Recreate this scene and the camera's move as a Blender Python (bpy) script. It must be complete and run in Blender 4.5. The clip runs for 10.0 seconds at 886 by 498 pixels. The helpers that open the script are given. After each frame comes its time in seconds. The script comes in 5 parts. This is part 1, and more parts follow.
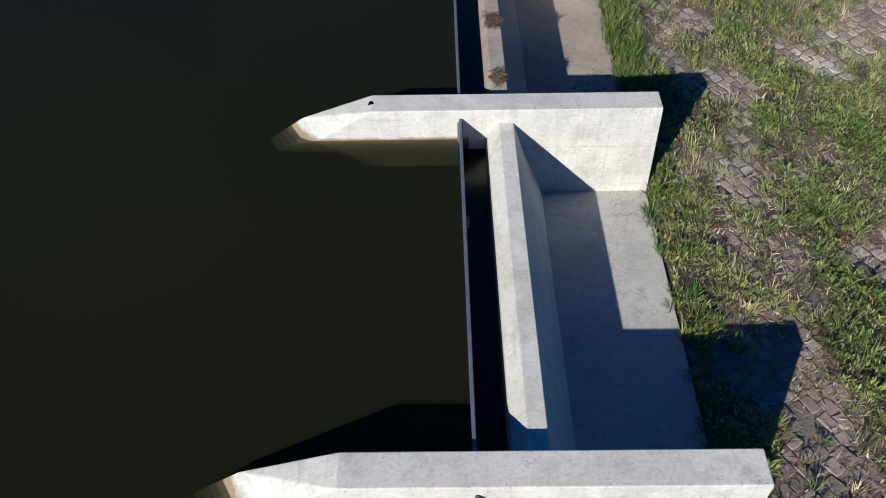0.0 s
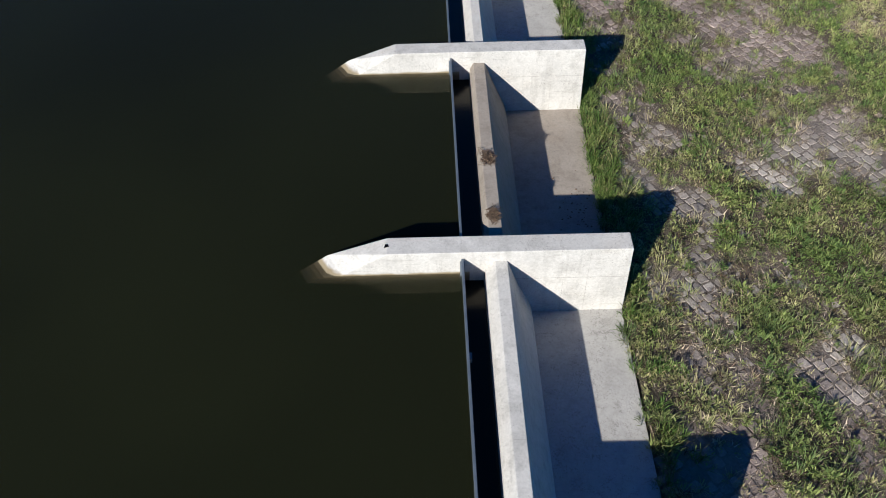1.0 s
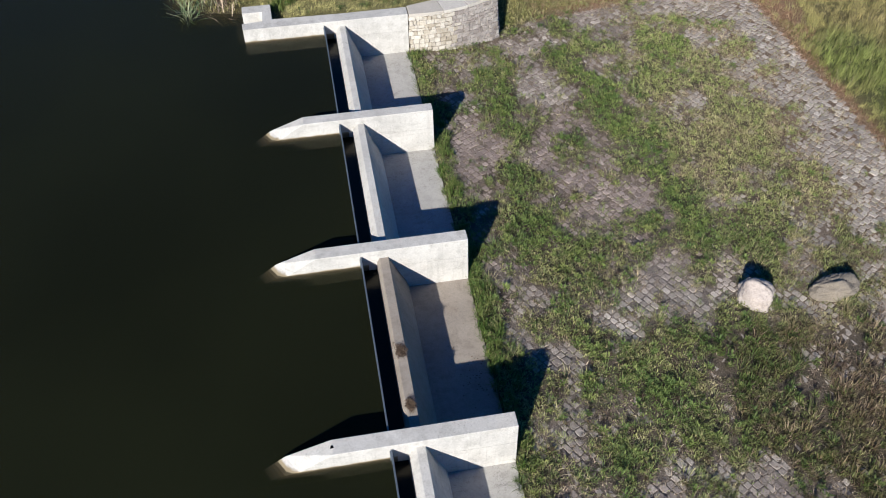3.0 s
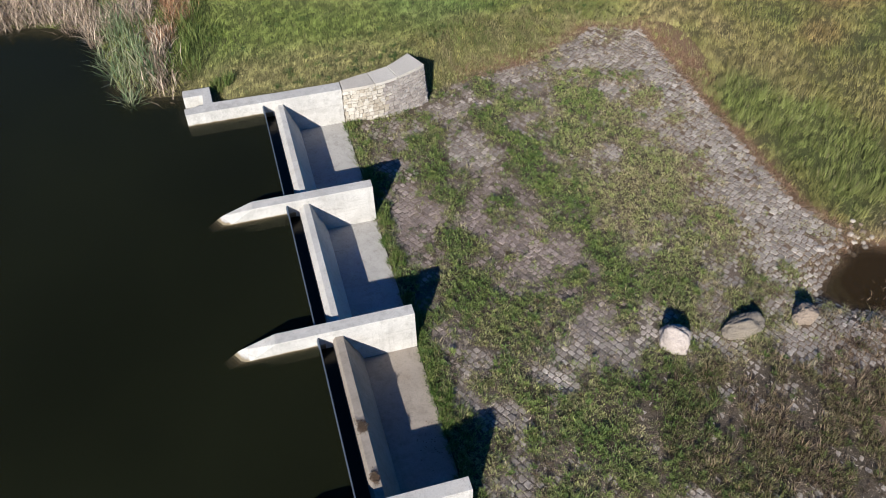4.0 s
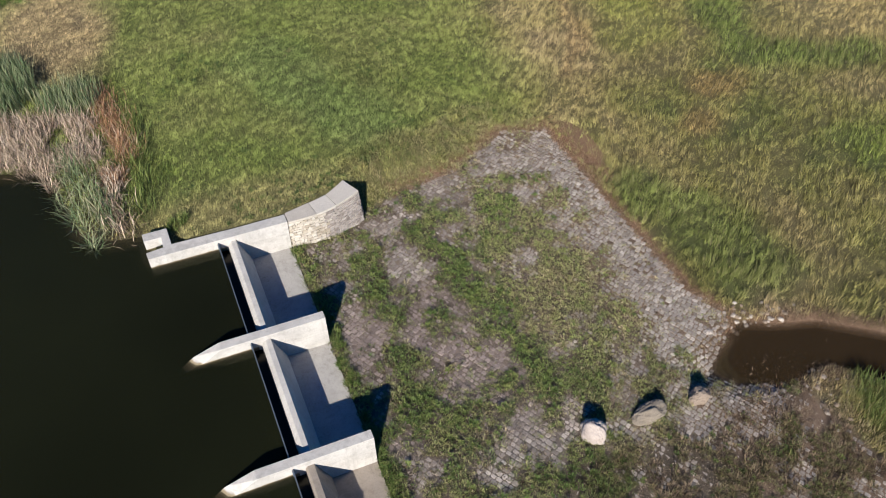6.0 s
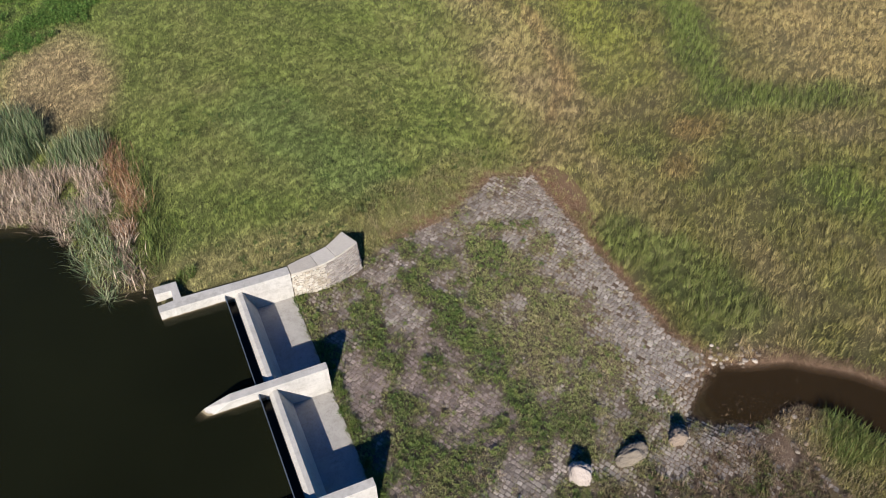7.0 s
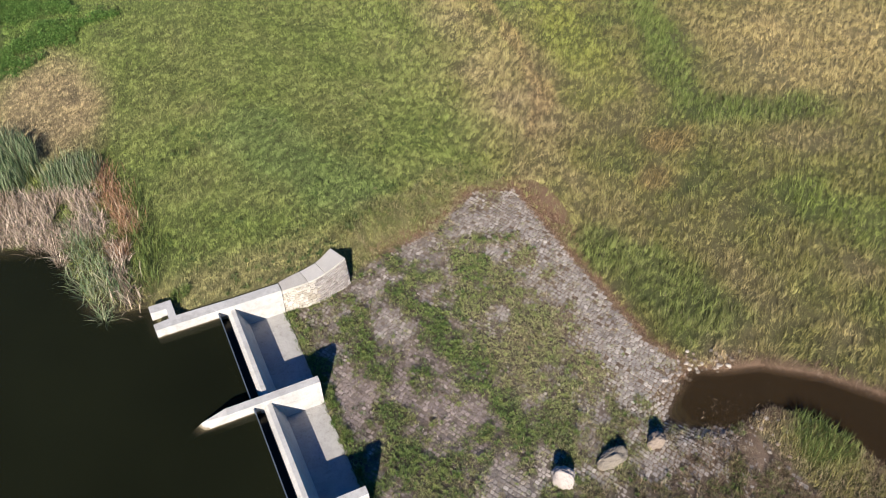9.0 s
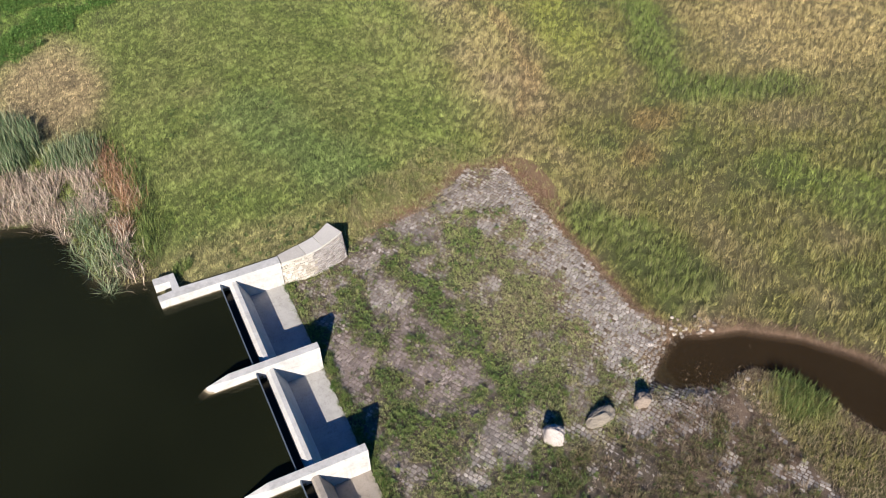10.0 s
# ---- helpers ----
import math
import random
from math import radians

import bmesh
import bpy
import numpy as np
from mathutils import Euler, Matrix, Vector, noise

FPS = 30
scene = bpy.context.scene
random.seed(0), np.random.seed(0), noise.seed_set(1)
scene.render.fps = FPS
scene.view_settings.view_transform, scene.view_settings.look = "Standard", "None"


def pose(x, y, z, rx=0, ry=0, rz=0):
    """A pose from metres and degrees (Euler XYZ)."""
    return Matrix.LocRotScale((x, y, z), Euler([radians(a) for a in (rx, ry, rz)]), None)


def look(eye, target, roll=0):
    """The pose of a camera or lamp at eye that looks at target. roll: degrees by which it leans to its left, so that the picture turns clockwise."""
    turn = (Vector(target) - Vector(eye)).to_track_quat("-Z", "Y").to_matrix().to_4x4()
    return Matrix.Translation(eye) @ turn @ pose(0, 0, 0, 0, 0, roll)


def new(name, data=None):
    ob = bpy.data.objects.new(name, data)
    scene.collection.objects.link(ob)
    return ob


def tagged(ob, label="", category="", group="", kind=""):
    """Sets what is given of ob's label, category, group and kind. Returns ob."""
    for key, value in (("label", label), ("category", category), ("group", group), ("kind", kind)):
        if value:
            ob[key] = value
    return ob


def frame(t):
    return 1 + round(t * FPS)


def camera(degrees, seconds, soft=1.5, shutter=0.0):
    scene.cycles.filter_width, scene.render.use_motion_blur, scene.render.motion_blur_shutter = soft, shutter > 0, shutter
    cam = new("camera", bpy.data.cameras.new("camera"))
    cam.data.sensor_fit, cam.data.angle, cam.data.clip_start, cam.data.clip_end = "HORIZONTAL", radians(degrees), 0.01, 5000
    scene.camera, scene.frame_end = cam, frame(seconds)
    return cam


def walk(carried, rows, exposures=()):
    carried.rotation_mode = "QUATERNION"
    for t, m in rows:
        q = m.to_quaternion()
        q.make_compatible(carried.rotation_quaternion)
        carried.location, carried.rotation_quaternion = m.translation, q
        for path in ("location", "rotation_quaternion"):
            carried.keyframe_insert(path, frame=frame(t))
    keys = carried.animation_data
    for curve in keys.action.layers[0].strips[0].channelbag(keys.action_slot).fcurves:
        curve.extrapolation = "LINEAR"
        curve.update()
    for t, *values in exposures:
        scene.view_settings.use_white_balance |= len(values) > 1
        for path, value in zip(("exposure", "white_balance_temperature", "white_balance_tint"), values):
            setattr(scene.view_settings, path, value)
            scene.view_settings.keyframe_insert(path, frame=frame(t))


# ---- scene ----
cam = camera(57.0, 10.0, soft=1.0)
PATH = [
    (0, (-3.081, -3.795, 8.86), (-3.101, -2.448, 7.381), -1.3),
    (0.5, (-3.15, -3.798, 10.187), (-3.163, -2.443, 8.716), -1.4),
    (1, (-3.228, -3.804, 11.739), (-3.232, -2.443, 10.273), -1.5),
    (1.5, (-3.218, -3.803, 13.239), (-3.207, -2.436, 11.779), -1.5),
    (2, (-3.192, -3.798, 14.716), (-3.125, -2.43, 13.259), -1.2),
    (2.5, (-3.204, -3.83, 16.219), (-3.056, -2.464, 14.765), -1.0),
    (3.8, (-3.297, -3.815, 20.119), (-2.963, -2.473, 18.675), -0.5),
    (4, (-3.293, -3.794, 20.746), (-2.929, -2.46, 19.301), -0.6),
    (4.5, (-3.334, -3.806, 22.264), (-2.873, -2.496, 20.824), -0.5),
    (5, (-3.445, -3.746, 23.801), (-2.93, -2.45, 22.367), -0.3),
    (5.5, (-3.56, -3.71, 25.361), (-3.034, -2.414, 23.931), -0.2),
    (7, (-3.874, -3.703, 30.019), (-3.313, -2.41, 28.601), 0.1),
    (7.5, (-4.011, -3.774, 31.424), (-3.437, -2.48, 30.011), 0.2),
    (8, (-3.99, -3.847, 31.828), (-3.408, -2.554, 30.417), 0.1),
    (8.5, (-4.062, -3.905, 31.715), (-3.47, -2.616, 30.305), 0.2),
    (9, (-4.2, -4.329, 31.499), (-3.601, -3.045, 30.087), 0.2),
    (9.5, (-4.586, -5.069, 31.537), (-3.979, -3.795, 30.119), 0.1),
    (10, (-5.068, -6.042, 31.726), (-4.455, -4.774, 30.306), 0.1),
]
EXPOSURES = [(0.0, 0.50, 5950, 8), (1.0, 0.61, 5950, 8.4), (2.5, 0.64, 5950, 9), (4.0, 0.61, 6050, 10), (5.0, 0.71, 6120, 10.7), (5.5, 0.68, 6150, 11), (7.0, 0.57, 6300, 12), (7.5, 0.66, 6300, 12), (8.0, 0.81, 6280, 12), (9.0, 0.89, 6280, 12), (10.0, 0.92, 6220, 12)]
walk(cam, [(t, look(eye, target, roll)) for t, eye, target, roll in PATH], EXPOSURES)

SUN_TRAVEL = Vector((0.965, 1.66, -1.0)).normalized()

# ---- world and sun ----
world = bpy.data.worlds.new("sky")
scene.world = world
world.use_nodes = True
wn = world.node_tree
sky = wn.nodes.new("ShaderNodeTexSky")
sky.sky_type = "NISHITA"
sky.sun_disc = False
sky.sun_elevation = radians(27.4)
sky.sun_rotation = radians(210.5)
sky.air_density = 1.0
sky.dust_density = 0.1
sky.ozone_density = 3.0
deep = wn.nodes.new("ShaderNodeMix")     # clear, deep blue sky
deep.data_type, deep.blend_type = "RGBA", "MULTIPLY"
deep.inputs[0].default_value = 1.0
deep.inputs[7].default_value = (0.085, 0.58, 1.12, 1)
wn.links.new(sky.outputs[0], deep.inputs[6])
wn.links.new(deep.outputs[2], wn.nodes["Background"].inputs["Color"])
wn.nodes["Background"].inputs["Strength"].default_value = 0.043
sun = new("sun", bpy.data.lights.new("sun", "SUN"))
sun.data.energy = 5.0
sun.data.angle = radians(0.5)
sun.data.color = (1.0, 0.91, 0.775)
sun.matrix_world = look(-SUN_TRAVEL * 80, (0, 0, 0))


# ---- plan ----
WATER = 0.97          # lake level
STREAM = -1.68        # stream level
APRON = -0.13         # floor of the bays
TOP = 1.5             # top of piers and abutment
PIER_FAR = [-5.8, 0.19, 6.0, 12.0, 18.0]   # downstream-left faces of the piers, along the weir
THICK = 0.40
LAKE = [(-6.0, -6.4), (-2.9, -6.2), (-2.9, 24.0), (-6.1, 24.2), (-6.2, 25.6), (-7.7, 25.9), (-8.9, 26.8), (-9.6, 30.3),
        (-10.0, 32.0), (-12.9, 33.0), (-20, 35), (-60, 45), (-900, 45), (-900, -900), (-6, -900)]
PAVED = [(0, -6), (0, 24), (3.8, 24.6), (5.9, 25.7), (9.1, 26.4), (13.2, 28.8), (15.7, 28.1), (16.0, 21.7), (16.4, 15.0),
         (17.2, 13.4), (16.4, 12.2), (14.9, 11.0), (15.9, 9.9), (17.8, 9.2), (18.3, 6.0), (18.8, 0.0), (19.2, -6)]
CHANNEL = [(14.4, 10.95, 0.1), (15.6, 10.85, 0.8), (17.6, 11.0, 1.4), (20.3, 10.6, 1.0), (22.3, 8.7, 1.3), (23.6, 6.6, 1.6),
           (24.5, 4.4, 1.7), (25.7, 0.5, 1.7), (29.0, -9.0, 1.6), (40.0, -40.0, 1.8)]
RNG = np.random.default_rng(7)


def smooth(a, b, v):
    k = np.clip((np.asarray(v, float) - a) / (b - a), 0, 1)
    return k * k * (3 - 2 * k)


def value_noise(x, y, seed=0):
    """Smooth noise from 0 to 1 on a lattice one unit wide."""
    x, y = np.asarray(x, float), np.asarray(y, float)
    ix, iy = np.floor(x).astype(np.int64), np.floor(y).astype(np.int64)
    fx, fy = x - ix, y - iy
    fx, fy = fx * fx * (3 - 2 * fx), fy * fy * (3 - 2 * fy)

    def corner(a, b):
        h = (a * 374761393 + b * 668265263 + seed * 974634777) & 0x7FFFFFFF
        h = ((h ^ (h >> 13)) * 1274126177) & 0x7FFFFFFF
        return ((h ^ (h >> 16)) & 0xFFFF) / 65535.0

    return (corner(ix, iy) * (1 - fx) + corner(ix + 1, iy) * fx) * (1 - fy) + (corner(ix, iy + 1) * (1 - fx) + corner(ix + 1, iy + 1) * fx) * fy


def fbm(x, y, size, seed=0, octaves=3):
    total, weight, amount = 0.0, 0.0, 1.0
    for k in range(octaves):
        f = 2 ** k / size
        total = total + amount * value_noise(np.asarray(x) * f + 13.7 * k, np.asarray(y) * f - 7.1 * k, seed + k)
        weight += amount
        amount *= 0.55
    return total / weight


def inside(poly, x, y):
    """Signed distance to the outline: positive within."""
    x, y = np.asarray(x, float), np.asarray(y, float)
    best, odd = np.full(x.shape, 1e9), np.zeros(x.shape, bool)
    for (ax, ay), (bx, by) in zip(poly, poly[1:] + poly[:1]):
        dx, dy = bx - ax, by - ay
        k = np.clip(((x - ax) * dx + (y - ay) * dy) / (dx * dx + dy * dy), 0, 1)
        best = np.minimum(best, np.hypot(x - ax - k * dx, y - ay - k * dy))
        with np.errstate(divide="ignore", invalid="ignore"):
            cross = ((ay > y) != (by > y)) & (x < ax + (y - ay) * dx / (dy if dy else 1e-9))
        odd ^= cross
    return np.where(odd, best, -best)


def channel_gap(x, y):
    """How far outside the stream's edge; negative in the stream."""
    x, y = np.asarray(x, float), np.asarray(y, float)
    best = np.full(x.shape, 1e9)
    for (ax, ay, aw), (bx, by, bw) in zip(CHANNEL, CHANNEL[1:]):
        dx, dy = bx - ax, by - ay
        k = np.clip(((x - ax) * dx + (y - ay) * dy) / (dx * dx + dy * dy), 0, 1)
        best = np.minimum(best, np.hypot(x - ax - k * dx, y - ay - k * dy) - (aw + k * (bw - aw)))
    return best


def paving_z(x, y):
    x, y = np.asarray(x, float), np.asarray(y, float)
    z = -0.14 - 0.075 * np.clip(x, 0, 17.5) + 0.022 * (np.clip(y, 5, 45) - 15) * np.clip(x / 16, 0, 1)
    return z + 0.05 * (fbm(x, y, 2.6, 3) - 0.5)


def ground_z(x, y):
    x, y = np.asarray(x, float), np.asarray(y, float)
    low = paving_z(x, y) + 0.25 * smooth(18, 30, x) * (fbm(x, y, 9, 5) - 0.3)
    crest = np.interp(x, [-6, -4, 3, 6, 10, 14, 18], [1.22, 1.38, 1.38, 1.0, 0.15, -0.75, -1.2])
    crest = np.where(x > 14, np.maximum(crest, low), crest) + 0.12 * (fbm(x, y, 5, 8) - 0.5)
    edge = np.interp(x, [-6, 0, 1.5, 2.67, 3.6, 5.9, 9.1, 13.2, 18], [23.9, 23.9, 24.15, 24.5, 25.0, 25.6, 26.2, 28.6, 27.5])
    wide = np.interp(x, [3.2, 3.8, 6, 12], [0.25, 0.7, 2.2, 4.0])
    up = np.maximum(smooth(0, 1, (y - edge) / wide), smooth(-6.0, -6.3, y))
    z = low * (1 - up) + crest * up
    # bed under the bays
    z = np.where((x < 0.05) & (x > -3) & (y > -6.0) & (y < 23.9), -0.6, z)
    lake = inside(LAKE, x, y)
    shore = WATER - 0.02 + np.clip(-lake * 0.14, 0, 0.6)
    z = np.where((lake <= 0) & (x < -4.5), np.minimum(np.maximum(z, 0.9), shore), z)
    z = np.where(lake > 0, WATER - 0.02 - np.clip(lake * 0.6, 0, 2.0), z)
    z = np.where((x < 0.05) & (x > -6.0) & (y > -6.0) & (y < 23.8), np.minimum(z, -0.6), z)
    gap = channel_gap(x, y)
    cut = smooth(np.interp(x, [17.5, 19.0], [1.25, 0.55]), -0.5, gap)
    return z * (1 - cut) + np.minimum(z, np.interp(x, [15, 17.5], [-1.76, -2.05]) + 0.08 * (fbm(x, y, 0.9, 17) - 0.5)) * cut


# ---- materials ----
def material(name):
    m = bpy.data.materials.new(name)
    m.use_nodes = True
    return m, m.node_tree, m.node_tree.nodes["Principled BSDF"]


def node(nt, kind, **values):
    n = nt.nodes.new(kind)
    for key, value in values.items():
        n.inputs[key.replace("_", " ")].default_value = value
    return n


def coords(nt, which="Object"):
    return nt.nodes.new("ShaderNodeTexCoord").outputs[which]


def noise_of(nt, where, scale, detail=4.0, rough=0.55):
    n = node(nt, "ShaderNodeTexNoise", Scale=scale, Detail=detail, Roughness=rough)
    nt.links.new(where, n.inputs["Vector"])
    return n.outputs["Fac"]


def ramp(nt, fac, stops):
    n = nt.nodes.new("ShaderNodeValToRGB")
    e = n.color_ramp.elements
    while len(e) < len(stops):
        e.new(0.5)
    for k, (at, c) in enumerate(stops):
        e[k].position = at
        e[k].color = (*c, 1) if len(c) == 3 else c
    nt.links.new(fac, n.inputs["Fac"])
    return n.outputs["Color"]


def mix(nt, fac, a, b, how="MIX"):
    n = nt.nodes.new("ShaderNodeMix")
    n.data_type = "RGBA"
    n.blend_type = how
    for value, slot in ((fac, 0), (a, 6), (b, 7)):
        if hasattr(value, "links"):
            nt.links.new(value, n.inputs[slot])
        else:
            n.inputs[slot].default_value = value if slot == 0 else (*value, 1)
    return n.outputs[2]


def maths(nt, how, a, b):
    n = nt.nodes.new("ShaderNodeMath")
    n.operation = how
    for k, v in enumerate((a, b)):
        if hasattr(v, "links"):
            nt.links.new(v, n.inputs[k])
        else:
            n.inputs[k].default_value = v
    return n.outputs[0]


def bump(nt, bsdf, height, strength, distance):
    n = node(nt, "ShaderNodeBump", Strength=strength, Distance=distance)
    nt.links.new(height, n.inputs["Height"])
    nt.links.new(n.outputs["Normal"], bsdf.inputs["Normal"])


def concrete(name, light, dark, tint_stain, pores=0.75):
    m, nt, b = material(name)
    co = coords(nt)
    large = noise_of(nt, co, 0.9, 5)
    fine = noise_of(nt, co, 22, 4, 0.7)
    col = mix(nt, ramp(nt, large, [(0.35, (0, 0, 0)), (0.68, (1, 1, 1))]), light, dark)
    # blotches of weathering
    blot = ramp(nt, noise_of(nt, co, 3.1, 6, 0.65), [(0.50, (0, 0, 0)), (0.70, (1, 1, 1))])
    col = mix(nt, maths(nt, "MULTIPLY", blot, 0.75), col, tint_stain)
    # lime bloom and rusty film in wide faint patches
    bloom = ramp(nt, noise_of(nt, co, 1.9, 5, 0.7), [(0.56, (0, 0, 0)), (0.70, (1, 1, 1))])
    col = mix(nt, maths(nt, "MULTIPLY", bloom, 0.55), col, tuple(min(0.82, v * 1.22) for v in light))
    film = ramp(nt, noise_of(nt, co, 0.63, 4, 0.6), [(0.58, (0, 0, 0)), (0.72, (1, 1, 1))])
    col = mix(nt, maths(nt, "MULTIPLY", film, 0.30), col, (light[0] * 0.86, light[1] * 0.74, light[2] * 0.62))
    # streaks that run down the faces
    stretch = node(nt, "ShaderNodeMapping", Scale=(6.0, 6.0, 0.45))
    nt.links.new(co, stretch.inputs["Vector"])
    streak = ramp(nt, noise_of(nt, stretch.outputs[0], 1.6, 4), [(0.54, (0, 0, 0)), (0.74, (1, 1, 1))])
    col = mix(nt, maths(nt, "MULTIPLY", streak, 0.5), col, tint_stain)
    # board lines: grime caught in level, broken bands
    level = node(nt, "ShaderNodeMapping", Scale=(1.1, 1.1, 15.0))
    nt.links.new(co, level.inputs["Vector"])
    boards = ramp(nt, noise_of(nt, level.outputs[0], 1.0, 3, 0.6), [(0.60, (0, 0, 0)), (0.68, (1, 1, 1))])
    col = mix(nt, maths(nt, "MULTIPLY", maths(nt, "MULTIPLY", boards, noise_of(nt, co, 5, 3)), 0.95), col, tint_stain)
    col = mix(nt, 0.35, col, ramp(nt, fine, [(0.3, tuple(v * 0.6 for v in dark)), (0.7, light)]))
    # pores and pits of two sizes, thick in some places
    size = maths(nt, "ADD", maths(nt, "MULTIPLY", noise_of(nt, co, 9, 2), 0.55), maths(nt, "MULTIPLY", noise_of(nt, co, 1.3, 4, 0.7), 0.5))
    pit = None
    for scale, less in ((26.0, 0.40), (50.0, 0.38)):
        v = node(nt, "ShaderNodeTexVoronoi", Scale=scale, Randomness=1.0)
        nt.links.new(co, v.inputs["Vector"])
        hole = maths(nt, "LESS_THAN", v.outputs["Distance"], maths(nt, "MULTIPLY", maths(nt, "SUBTRACT", size, less), pores * 1.25))
        pit = hole if pit is None else maths(nt, "MAXIMUM", pit, hole)
    col = mix(nt, maths(nt, "MULTIPLY", pit, 0.5), col, (0.13, 0.12, 0.11))
    nt.links.new(col, b.inputs["Base Color"])
    b.inputs["Roughness"].default_value = 0.9
    h = maths(nt, "SUBTRACT", fine, maths(nt, "MULTIPLY", pit, 0.7))
    bump(nt, b, h, 0.45, 0.007)
    return m


CONCRETE = concrete("weathered_concrete", (0.62, 0.60, 0.565), (0.46, 0.445, 0.42), (0.32, 0.305, 0.28))
CONCRETE_APRON = concrete("apron_concrete", (0.47, 0.452, 0.425), (0.385, 0.37, 0.35), (0.28, 0.265, 0.245), pores=1.15)
CONCRETE_OLD = concrete("silted_concrete", (0.35, 0.305, 0.26), (0.27, 0.235, 0.20), (0.18, 0.15, 0.12))


def algae_and_fade(base, name, slope):
    """The pier's concrete with the waterline's olive band of growth and a painted fade under water."""
    m = base.copy()
    m.name = name
    nt = m.node_tree
    b = nt.nodes["Principled BSDF"]
    old = b.inputs["Base Color"].links[0].from_socket
    split = nt.nodes.new("ShaderNodeSeparateXYZ")
    geo = nt.nodes.new("ShaderNodeNewGeometry")
    nt.links.new(geo.outputs["Position"], split.inputs[0])
    wave = noise_of(nt, geo.outputs["Position"], 4.0, 4)
    tip = maths(nt, "MINIMUM", maths(nt, "MULTIPLY", maths(nt, "ADD", split.outputs["X"], 5.14), slope), 0.0)
    level = maths(nt, "ADD", maths(nt, "ADD", split.outputs["Z"], tip), maths(nt, "MULTIPLY", maths(nt, "SUBTRACT", wave, 0.5), 0.09))
    band = ramp(nt, maths(nt, "SUBTRACT", level, 0.5), [(0.487, (1, 1, 1)), (0.525, (0, 0, 0))])
    # growth colour, darkened with depth to paint the light lost in murky water
    fade_level = maths(nt, "ADD", split.outputs["Z"], maths(nt, "MULTIPLY", maths(nt, "SUBTRACT", wave, 0.5), 0.16))
    growth_fade = ramp(nt, fade_level, [(0.50, (0.016, 0.015, 0.007)), (0.74, (0.046, 0.031, 0.012)), (0.90, (0.115, 0.075, 0.028)), (0.98, (0.23, 0.18, 0.10))])
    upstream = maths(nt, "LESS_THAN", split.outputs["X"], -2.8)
    nt.links.new(mix(nt, maths(nt, "MULTIPLY", maths(nt, "MULTIPLY", band, upstream), 0.92), old, growth_fade), b.inputs["Base Color"])
    return m


CONCRETE_PIER = algae_and_fade(CONCRETE, "pier_concrete", 0.12)
CONCRETE_ABUTMENT = algae_and_fade(CONCRETE, "abutment_concrete", 0.0)


def steel_paint():
    m, nt, b = material("blue_grey_steel")
    co = coords(nt)
    col = ramp(nt, noise_of(nt, co, 3.5, 6, 0.7), [(0.3, (0.10, 0.125, 0.16)), (0.6, (0.15, 0.18, 0.22)), (0.8, (0.19, 0.17, 0.145))])
    nt.links.new(col, b.inputs["Base Color"])
    b.inputs["Metallic"].default_value = 0.35
    b.inputs["Roughness"].default_value = 0.45
    bump(nt, b, noise_of(nt, co, 30, 3), 0.2, 0.004)
    return m


def murky(name, colour, alpha, rough, ripple):
    m, nt, b = material(name)
    co = coords(nt)
    col = mix(nt, ramp(nt, noise_of(nt, co, 0.11, 3), [(0.35, (0, 0, 0)), (0.7, (1, 1, 1))]), colour, tuple(v * 1.5 for v in colour))
    nt.links.new(col, b.inputs["Base Color"])
    b.inputs["Roughness"].default_value = rough
    b.inputs["IOR"].default_value = 1.33
    b.inputs["Specular Tint"].default_value = (1.0, 0.92, 0.74, 1)
    b.inputs["Alpha"].default_value = alpha
    if ripple:
        bump(nt, b, noise_of(nt, co, 2.2, 3), ripple, 0.02)
    return m


LAKE_WATER = murky("lake_water", (0.0122, 0.0142, 0.0064), 0.55, 0.04, 0.05)
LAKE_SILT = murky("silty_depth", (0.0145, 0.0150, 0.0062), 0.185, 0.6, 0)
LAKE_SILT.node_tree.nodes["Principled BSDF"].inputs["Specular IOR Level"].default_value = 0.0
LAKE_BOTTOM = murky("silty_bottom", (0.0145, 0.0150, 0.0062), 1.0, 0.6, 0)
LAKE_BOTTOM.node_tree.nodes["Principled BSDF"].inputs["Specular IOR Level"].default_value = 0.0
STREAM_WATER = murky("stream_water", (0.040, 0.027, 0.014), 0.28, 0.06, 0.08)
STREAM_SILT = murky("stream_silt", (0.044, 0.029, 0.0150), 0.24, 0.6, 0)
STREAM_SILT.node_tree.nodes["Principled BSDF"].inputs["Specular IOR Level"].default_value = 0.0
SLOT_WATER_AND_POCKET = murky("slot_water_and_pocket", (0.003, 0.003, 0.003), 1.0, 0.2, 0.1)
STEEL = steel_paint()


